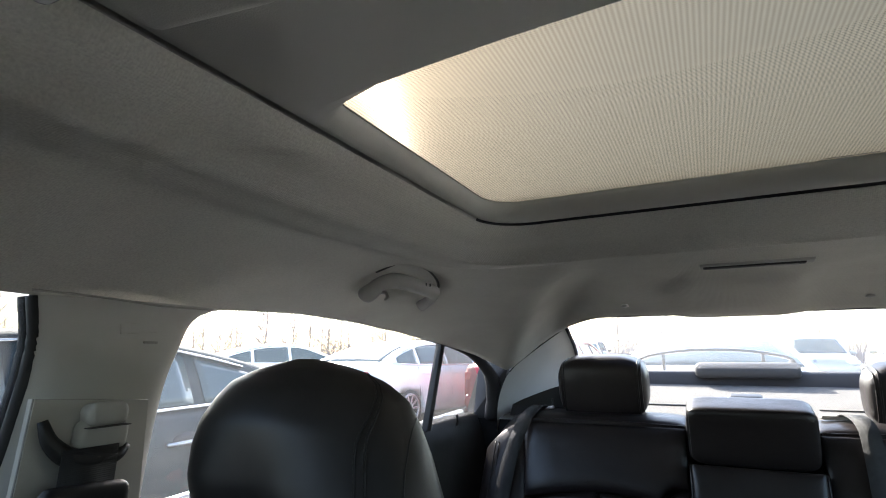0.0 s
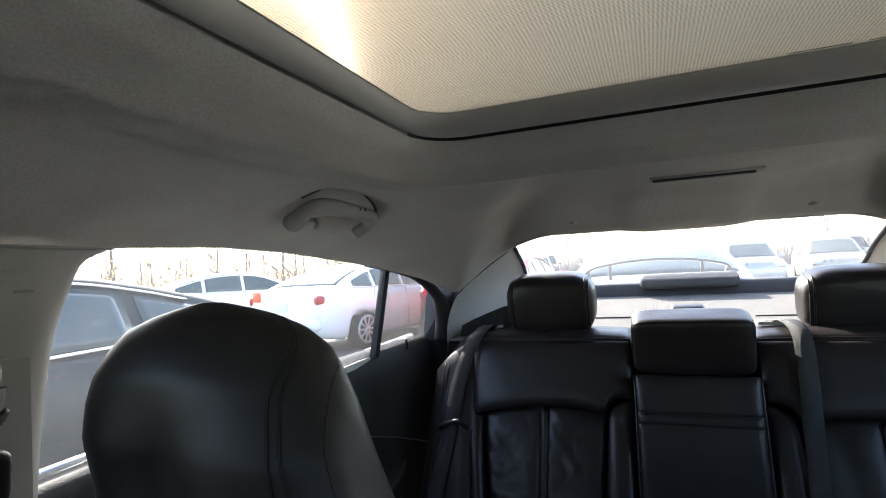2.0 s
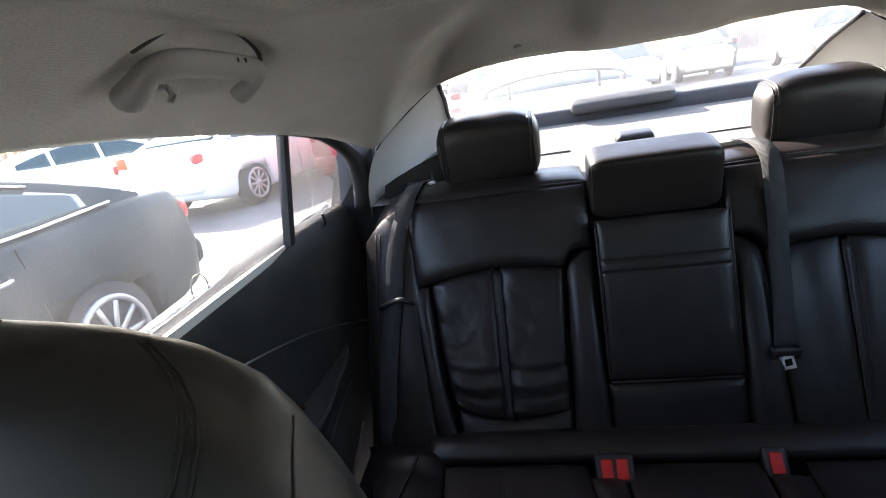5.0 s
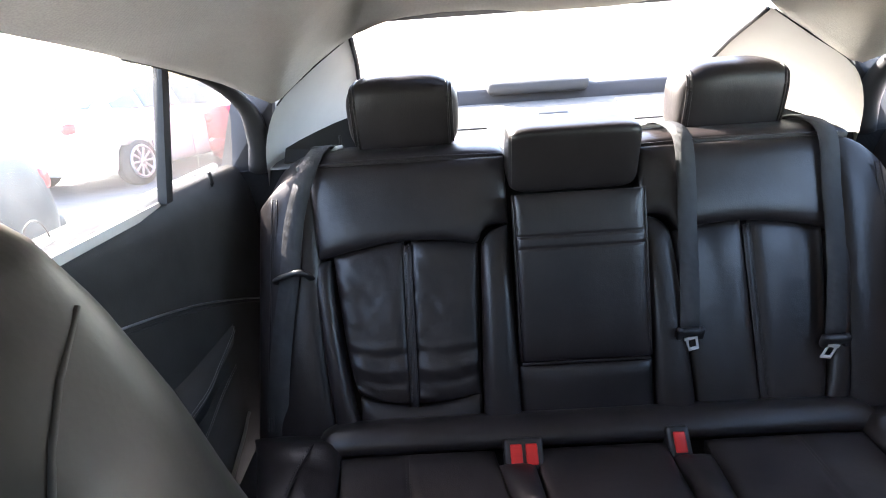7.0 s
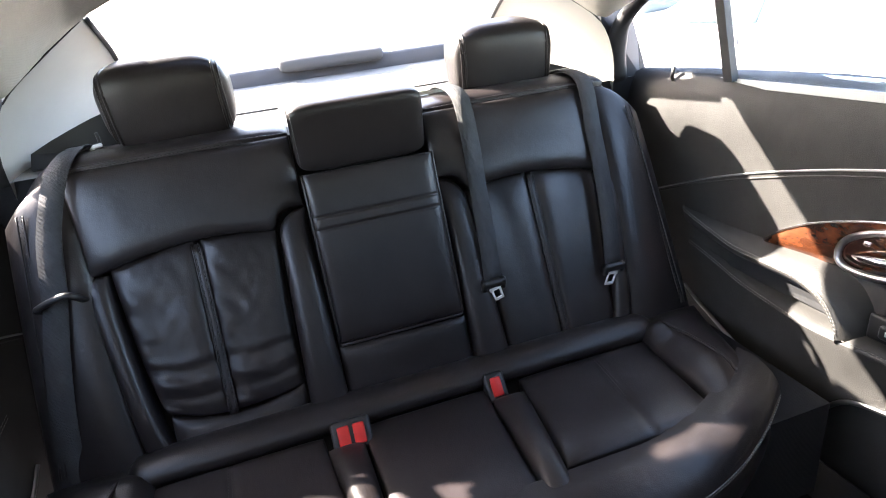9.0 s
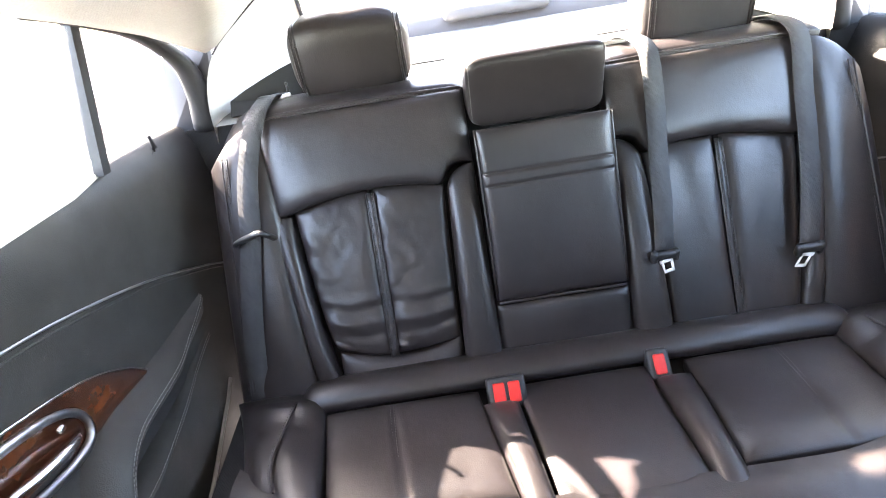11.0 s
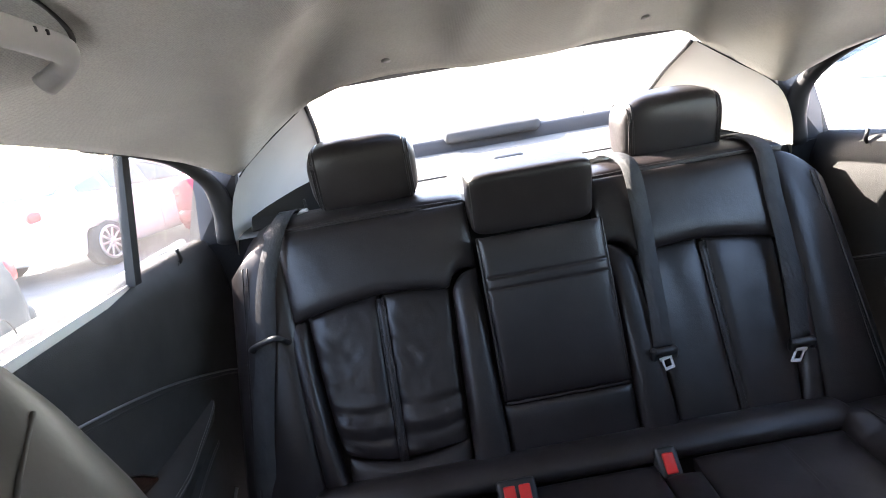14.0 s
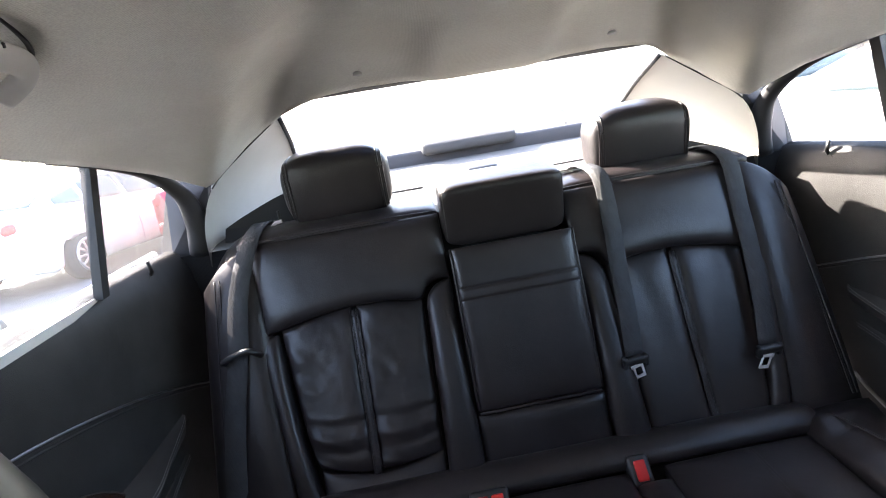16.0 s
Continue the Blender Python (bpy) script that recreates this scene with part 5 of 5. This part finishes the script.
zs = [0.40 + 0.822 * (1 - (1 - k / 80) ** 1.9) for k in range(81)]
bm = grid(lambda u, v: seat_ring(zs[round(v * 80)], 2 * math.pi * u), 112, 80, closed_u=True)
part("backrest", bm, SEATBACK_VINYL, front)


def seat_line(rows, z0, z1, turn=0.0, n=60):
    """A seam over the seat's face; rows give its angle round the seat at each height."""
    return [seat_ring(z, radians(table(z, rows) + turn)) + Vector((0, -0.0008, 0.0006)) for z in (lerp(z0, z1, k / n) for k in range(n + 1))]


INNER_SEAM = [(0.60, -52), (1.00, -48), (1.115, -47), (1.132, -47), (1.146, -45.5), (1.160, -41), (1.177, -31.5), (1.190, -19), (1.200, -8), (1.207, 8)]
OUTER_SEAM = [(0.60, -30), (1.00, -25), (1.111, -22.5), (1.128, -18.5), (1.144, -11), (1.157, -1), (1.166, 10)]
for turn in (-2.7, 2.7):
    line = seat_line(INNER_SEAM, 0.62, 1.206, turn)
    part("seam", tube(line, 0.0008, 6), RUBBER, front)
    part("stitching", stitches([p + Vector((-0.0022, -0.0004, 0.0004)) for p in line], 0.0032, 0.0020, 0.00035), THREAD, front)
part("seam", tube(seat_line(OUTER_SEAM, 0.62, 1.164), 0.0008, 6), RUBBER, front)
part("cushion", rbox(0.50, 0.52, 0.16, 0.06, 5, at=(SEAT_X, 0.175, 0.42), turn=pose(0, 0, 0, -6, 0, 0)), SEATBACK_VINYL, front)
part("base", rbox(0.40, 0.42, 0.12, 0.02, 3, at=(SEAT_X, 0.20, 0.30)), BLACK_PLASTIC, front)

# ---------------------------------------------------------------- outside: ground, parked cars, trees
tagged(part("ground", grid(lambda u, v: (lerp(-400, 400, u), lerp(-300, 500, v), 0), 8, 8), ASPHALT), "grey patchy asphalt of a large car park", "ground", kind="structure")


def wheel(parent, x, y, r, side):
    b = bmesh.new()
    bmesh.ops.create_cone(b, cap_ends=True, segments=28, radius1=r, radius2=r, depth=0.21, matrix=pose(x, y, r, 0, 90, 0))
    bmesh.ops.bevel(b, geom=[e for e in b.edges if abs(e.verts[0].co.x - e.verts[1].co.x) < 0.01 and e.calc_length() < r * 0.5], offset=0.03, segments=2, affect='EDGES')
    w = part("wheel", b, TYRE, parent, "black tyre")
    b = bmesh.new()
    xx = x + side * 0.108
    bmesh.ops.create_cone(b, cap_ends=True, segments=24, radius1=0.05, radius2=0.045, depth=0.03, matrix=pose(xx, y, r, 0, 90, 0))
    for k in range(10):
        a = 2 * math.pi * k / 10
        add_rbox(b, 0.02, r * 0.58, 0.035, 0.006, 1, at=(xx, y + math.cos(a) * r * 0.36, r + math.sin(a) * r * 0.36), turn=pose(0, 0, 0, math.degrees(a), 0, 0))
    ring = [(xx, y + math.cos(a) * r * 0.66, r + math.sin(a) * r * 0.66) for a in (2 * math.pi * k / 28 for k in range(28))]
    add_tube(b, ring, 0.022, 6, 1, (1, 0, 0), closed=True)
    part("rim", b, SATIN, w, "alloy rim")


def sections(stations, yy):
    """Half width, foot, deck height at a station of the body."""
    return [table(yy, [(s[0], s[k]) for s in stations]) for k in (1, 2, 3)]


def car(color, kind, label, spoiler=False, sticker=False, low=1.0):
    """A parked car, nose towards -y, its middle at the origin."""
    ob = thing("car", label, "car", "parked cars")
    mat = PAINTS[color]
    if kind == "sedan":
        L, hw, H = 4.8, 0.92, 1.46
        st = [(-2.40, 0.60, 0.32, 0.60), (-2.28, 0.80, 0.24, 0.74), (-1.9, 0.90, 0.20, 0.86), (-1.2, 0.92, 0.20, 0.97), (-0.6, 0.92, 0.20, 1.00), (1.2, 0.92, 0.20, 1.03),
              (1.9, 0.91, 0.22, 1.07), (2.25, 0.86, 0.28, 1.05), (2.36, 0.80, 0.34, 0.95), (2.40, 0.70, 0.42, 0.72)]
        gh = [(-1.15, 0.98), (-0.72, 1.215), (-0.30, 1.385), (-0.05, 1.437), (0.25, 1.457), (0.60, 1.450), (0.90, 1.415), (1.20, 1.350), (1.50, 1.265), (1.75, 1.172), (1.95, 1.07)]
    elif kind == "suv":
        L, hw, H = 4.7, 0.93, 1.74
        st = [(-2.35, 0.62, 0.36, 0.75), (-2.22, 0.82, 0.30, 0.95), (-1.8, 0.92, 0.26, 1.05), (-1.1, 0.93, 0.26, 1.10), (1.5, 0.93, 0.26, 1.14), (2.2, 0.90, 0.30, 1.14), (2.33, 0.84, 0.40, 1.08), (2.36, 0.76, 0.48, 0.85)]
        gh = [(-1.25, 1.10), (-0.55, 1.62), (0.0, 1.74), (1.5, 1.72), (2.0, 1.62), (2.28, 1.14)]
    else:
        L, hw, H = 5.6, 0.97, 1.86
        st = [(-2.8, 0.66, 0.42, 0.9), (-2.66, 0.88, 0.36, 1.10), (-2.2, 0.96, 0.32, 1.18), (-1.5, 0.97, 0.32, 1.22), (0.6, 0.97, 0.32, 1.26), (2.6, 0.97, 0.4, 1.26), (2.78, 0.94, 0.5, 1.22), (2.8, 0.9, 0.55, 1.0)]
        gh = [(-1.55, 1.22), (-0.95, 1.74), (-0.4, 1.86), (0.4, 1.85), (0.62, 1.80), (0.78, 1.26)]
    st, gh, H = [(a, b, c, d * low) for a, b, c, d in st], [(a, b * low) for a, b in gh], H * low
    y0, y1 = st[0][0], st[-1][0]
    wy = (y0 + 0.92, y1 - 1.02)
    r = 0.33 if kind == "sedan" else 0.37

    def body(u, v):
        yy = lerp(y0, y1, u)
        w, lo, hi = sections(st, yy)
        arch = 0.0
        for q in wy:
            d = abs(yy - q)
            if d < r + 0.07:
                arch = max(arch, math.sqrt(max(0, (r + 0.07) ** 2 - d * d)) + r - lo)
        ring = [(0, lo), (w * 0.86, lo), (w * 0.96, lo + 0.06), (w, lerp(lo, hi, 0.45)), (w * 0.985, lerp(lo, hi, 0.75)), (w * 0.95, hi - 0.05), (w * 0.90, hi - 0.012), (w * 0.6, hi + 0.012), (0, hi + 0.025)]
        if arch > 0:
            ring[1], ring[2] = (w * 0.80, lo + arch), (w * 0.965, lo + arch)
            ring[0] = (0, lo + arch)
        s = v * 16
        k = s if s <= 8 else 16 - s
        a = min(int(k), 7)
        f = k - a
        x, z = lerp(ring[a][0], ring[a + 1][0], f), lerp(ring[a][1], ring[a + 1][1], f)
        return (x if s <= 8 else -x, yy, z)

    bm = grid(body, 72, 32)
    bmesh.ops.remove_doubles(bm, verts=bm.verts[:], dist=0.0005)
    bmesh.ops.holes_fill(bm, edges=bm.edges[:])
    bmesh.ops.recalc_face_normals(bm, faces=bm.faces[:])
    part("body", bm, mat, ob)
    ga, gb = gh[0][0], gh[-1][0]

    def roof_at(yy):
        return table(yy, gh)

    def belt_at(yy):
        return sections(st, yy)[2] - 0.02

    def side_x(yy, z):
        b = belt_at(yy)
        f = min(1, max(0, (z - b) / (H - b)))
        return hw * lerp(0.90, 0.66, f ** 1.15)

    def house(u, v):
        yy = lerp(ga, gb, u)
        top, b = roof_at(yy), belt_at(yy)
        top = max(top, b + 0.002)
        s = v * 2 - 1
        if abs(s) > 0.45:
            f = (1 - abs(s)) / 0.55
            z = lerp(b, top - 0.02 * min(1, (top - b) / 0.2), f)
            x = side_x(yy, z)
        else:
            xt = side_x(yy, top - 0.02)
            x = xt * abs(s) / 0.45
            z = top - 0.02 * (abs(s) / 0.45) ** 3
        return (math.copysign(x, s) if s else 0, yy, z)

    bm = grid(house, 60, 36)
    bmesh.ops.recalc_face_normals(bm, faces=bm.faces[:])
    part("cabin", bm, mat, ob)
    # side windows, windscreen and rear screen
    posts = {"sedan": (-0.78, 0.18, 1.02, 1.62), "suv": (-0.9, 0.05, 1.0, 1.95), "pickup": (-1.2, -0.35, 0.5, 0.52)}[kind]
    for side in (-1, 1):
        for a, b in zip(posts, posts[1:]):
            if b - a < 0.1:
                continue
            a, b = a + 0.035, b - 0.035

            def glass(u, v):
                yy = lerp(a, b, u)
                lo, hi = belt_at(yy) + 0.035, max(belt_at(yy) + 0.04, roof_at(yy) - 0.085)
                z = lerp(lo, hi, v)
                return (side * (side_x(yy, z) + 0.006), yy, z)

            bm = grid(glass, 10, 6)
            bmesh.ops.recalc_face_normals(bm, faces=bm.faces[:])
            part("side_window", thick(bm, 0.004), CAR_GLASS, ob, "dark side glass")
        line = [(side * (side_x(yy, belt_at(yy) + 0.02) + 0.008), yy, belt_at(yy) + 0.02) for yy in (lerp(posts[0] - 0.1, posts[-1] + 0.1, k / 12) for k in range(13))]
        part("belt_strip", tube(line, 0.011, 6), CHROME, ob, "bright window strip")
        line = [(side * (side_x(yy, roof_at(yy) - 0.06) + 0.010), yy, roof_at(yy) - 0.06) for yy in (lerp(posts[0] + 0.05, posts[-1] - 0.25, k / 20) for k in range(21))]
        part("roof_strip", tube(line, 0.009, 6), CHROME, ob, "bright roof-edge strip")
        for yy in (posts[0] + 0.75, posts[1] + 0.72):
            if kind == "pickup" and yy > 0.5:
                continue
            w, lo, hi = sections(st, yy)
            part("door_handle", tube(curve_points([(side * w * 0.975, yy - 0.11, hi - 0.16), (side * (w * 0.985 + 0.03), yy - 0.07, hi - 0.155), (side * (w * 0.985 + 0.03), yy + 0.07, hi - 0.15), (side * w * 0.975, yy + 0.11, hi - 0.145)], 12), 0.014, 8, 0.8), CHROME if kind == "pickup" else SATIN if low < 1 else mat, ob)
            if low < 1:
                cup = bmesh.new()
                bmesh.ops.create_uvsphere(cup, u_segments=16, v_segments=8, radius=1.0, matrix=Matrix.Translation((side * (w * 0.972), yy, hi - 0.155)) @ Matrix.Diagonal((0.012, 0.085, 0.045, 1)))
                part("handle_cup", cup, BLACK_PLASTIC, ob, "dark hollow behind the door handle")
            part("door_gap", tube([(side * w * 0.99, yy + 0.2, lo + 0.1), (side * w * 1.003, yy + 0.2, lerp(lo, hi, 0.45)), (side * w * 0.955, yy + 0.2, hi - 0.04)], 0.005, 5), RUBBER, ob)
        w, lo, hi = sections(st, y1 - 0.12)
        part("tail_lamp", rbox(0.26, 0.16, 0.15, 0.05, 3, at=(side * (w - 0.14), y1 - 0.13, hi - 0.15), turn=pose(0, 0, 0, 0, 0, side * 24)), LAMP_RED, ob, "red tail lamp")
        w, lo, hi = sections(st, y0 + 0.14)
        part("head_lamp", rbox(0.38, 0.22, 0.15, 0.05, 3, at=(side * (w - 0.16), y0 + 0.12, hi - 0.10), turn=pose(0, 0, 0, 0, 0, -side * 28)), LAMP_WHITE, ob, "clear head lamp")
        part("mirror", rbox(0.20, 0.10, 0.13, 0.04, 3, at=(side * (hw + 0.06), posts[0] + 0.12, belt_at(posts[0]) + 0.08)), mat, ob)
        for q in wy:
            wheel(ob, side * (hw - 0.10), q, r, side)

    def screen(ya, yb, lo_in):
        def fn(u, v):
            yy = lerp(ya, yb, v)
            z = roof_at(yy) + 0.006
            return (lerp(-1, 1, u) * (side_x(yy, z - 0.02) - 0.05) * 0.97, yy, z - 0.02 * abs(lerp(-1, 1, u)) ** 3)
        bm = grid(fn, 12, 10)
        bmesh.ops.recalc_face_normals(bm, faces=bm.faces[:])
        return thick(bm, 0.004)

    part("windscreen", screen(ga + 0.06, {"sedan": -0.34, "suv": -0.5, "pickup": -0.95}[kind], 0), CAR_GLASS, ob, "windscreen glass")
    part("rear_screen", screen({"sedan": 1.13, "suv": 2.0, "pickup": 0.64}[kind], gb - 0.05, 0), CAR_GLASS, ob, "rear window glass")
    w, lo, hi = sections(st, y0 + 0.1)
    part("grille", rbox(0.8, 0.06, 0.16, 0.03, 2, at=(0, y0 + 0.06, hi - 0.16)), BLACK_PLASTIC, ob)
    part("front_bumper", rbox(1.45, 0.20, 0.16, 0.06, 3, at=(0, y0 + 0.06, 0.42)), mat, ob)
    part("rear_bumper", rbox(1.60, 0.20, 0.20, 0.07, 3, at=(0, y1 - 0.06, 0.50)), mat, ob)
    part("number_plate", rbox(0.30, 0.012, 0.15, 0.004, 2, at=(0, y1 + 0.006, 0.78)), LAMP_WHITE, ob)
    if spoiler:
        pts = curve_points([(-0.62, 2.16, 1.09), (-0.58, 2.20, 1.17), (-0.3, 2.24, 1.225), (0, 2.26, 1.24), (0.3, 2.24, 1.225), (0.58, 2.20, 1.17), (0.62, 2.16, 1.09)], 30)
        part("spoiler", tube(pts, 0.030, 8, 0.5), PAINTS["black"], ob, "dark arched trunk spoiler")
        for s in (-1, 1):
            part("spoiler_leg", rbox(0.03, 0.08, 0.14, 0.01, 2, at=(s * 0.40, 2.20, 1.13)), PAINTS["black"], ob)
    if sticker:
        part("sticker", rbox(0.20, 0.004, 0.16, 0.002, 1, at=(0.55, y1 + 0.012, 0.95)), ORANGE, ob, "orange lot sticker")
    return ob


def parked(ob, rows):
    """Copies of a car at (x, y, turn in degrees); the first place takes the car itself."""
    x, y, a = rows[0]
    ob.matrix_basis = pose(x, y, 0, 0, 0, a)
    for x, y, a in rows[1:]:
        copy_thing(ob, pose(x, y, 0, 0, 0, a))


parked(car("dark blue-grey", "sedan", "dark blue-grey sedan with bright window strips parked alongside", low=0.93), [(-3.36, 1.16, 0), (-17, 26, 15)])
parked(car("white", "sedan", "white sedan with red tail lamps and an orange sticker", sticker=True), [(-5.25, 9.5, 170)])
parked(car("white", "sedan", "white sedan with dark windows in the car park"), [(-9.3, 10.2, 150), (-14.0, 15.0, 140), (2.95, 1.65, 0), (5.4, 8.6, 175), (14.0, 25, 10)])
parked(car("red", "sedan", "red sedan parked with its tail towards the window"), [(-2.72, 10.2, 180)])
parked(car("white", "sedan", "white sedan with a dark arched trunk spoiler parked behind", spoiler=True), [(-0.06, 7.75, 180)])
parked(car("silver", "suv", "silver sport utility vehicle facing the camera"), [(3.1, 22.5, 0), (-5.5, 26.0, 12), (9.5, 22, 0)])
parked(car("tan", "suv", "tan sport utility vehicle in the back row"), [(5.9, 23.5, -5), (-2.6, 29, 0), (-11, 22, 40)])
parked(car("black", "pickup", "black pickup truck in the back row"), [(-6.6, 34, 190), (8.5, 31, 170), (-14, 32, 20)])


# bare trees
def bare_tree(seed, height):
    rnd = random.Random(seed)
    t = thing("tree", "bare leafless grey-brown winter tree", "tree", "bare trees")
    bm = bmesh.new()
    trunk = [Vector((0, 0, 0))]
    for k in range(8):
        trunk.append(trunk[-1] + Vector((rnd.uniform(-0.12, 0.12), rnd.uniform(-0.12, 0.12), height / 9)))
    add_tube(bm, trunk, [0.14 * (1 - k / 9.8) for k in range(9)], 6)
    part("trunk", bm, BARK, t)
    bm = bmesh.new()

    def limb(p, way, length, r, level):
        pts = [p]
        for _ in range(3):
            way = (way + Vector((rnd.uniform(-0.3, 0.3), rnd.uniform(-0.3, 0.3), rnd.uniform(-0.05, 0.25)))).normalized()
            pts.append(pts[-1] + way * length / 3)
        add_tube(bm, pts, [r, r * 0.85, r * 0.7, r * 0.5], 4, cap=False)
        if level < 2:
            for _ in range(4 if level == 0 else 3):
                q = pts[rnd.randrange(1, 4)]
                limb(q, (way + Vector((rnd.uniform(-0.9, 0.9), rnd.uniform(-0.9, 0.9), rnd.uniform(0, 0.7)))).normalized(), length * rnd.uniform(0.4, 0.65), r * 0.5, level + 1)

    for k in range(1, 9):
        for _ in range(4):
            a = rnd.uniform(0, 2 * math.pi)
            limb(trunk[k], Vector((math.cos(a), math.sin(a), rnd.uniform(0.4, 1.1))).normalized(), height * rnd.uniform(0.16, 0.30), 0.060 * (1 - k / 12), 0)
    part("crown", bm, BARK, t, "tangle of bare branches")
    return t


rnd = random.Random(7)
kinds = [bare_tree(k, h) for k, h in enumerate((8.5, 7.0, 9.5, 6.0))]
spots = []
for k in range(150):
    a = lerp(radians(-45), radians(105), k / 149) + rnd.uniform(-0.02, 0.02)      # round the rear, to the passenger side
    d = rnd.uniform(62, 95)
    if radians(-30) < a < radians(24) and k % 6:
        continue                                  # open ground straight behind the car
    spots.append((-math.sin(a) * d, math.cos(a) * d, rnd.uniform(0, 360)))
for k, (x, y, a) in enumerate(spots):
    if k < 4:
        kinds[k].matrix_basis = pose(x, y, 0, 0, 0, a)
    else:
        copy_thing(kinds[k % 4], pose(x, y, 0, 0, 0, a))


def brush():
    """Far undergrowth below the trees: thousands of thin stems."""
    rr = random.Random(3)
    verts, faces = [], []
    for _ in range(16000):
        a = rr.uniform(radians(-60), radians(120))
        d = rr.uniform(60, 100)
        x, y = -math.sin(a) * d, math.cos(a) * d
        h = rr.uniform(0.6, 3.4) + 1.8 * max(0, math.sin(a * 23) * math.sin(a * 9.1 + 1))
        w = rr.uniform(0.02, 0.06)
        lx, ly = rr.uniform(-0.6, 0.6), rr.uniform(-0.6, 0.6)
        b = len(verts)
        verts += [(x - w, y, 0), (x + w, y, 0), (x, y + w, 0), (x + lx, y + ly, h)]
        faces += [(b, b + 1, b + 3), (b + 1, b + 2, b + 3), (b + 2, b, b + 3)]
    me = bpy.data.meshes.new("brush")
    me.from_pydata(verts, [], faces)
    me.materials.append(BRUSH)
    return new("brush", me)


tagged(brush(), "dry brown undergrowth at the edge of the car park", "undergrowth", kind="stuff")
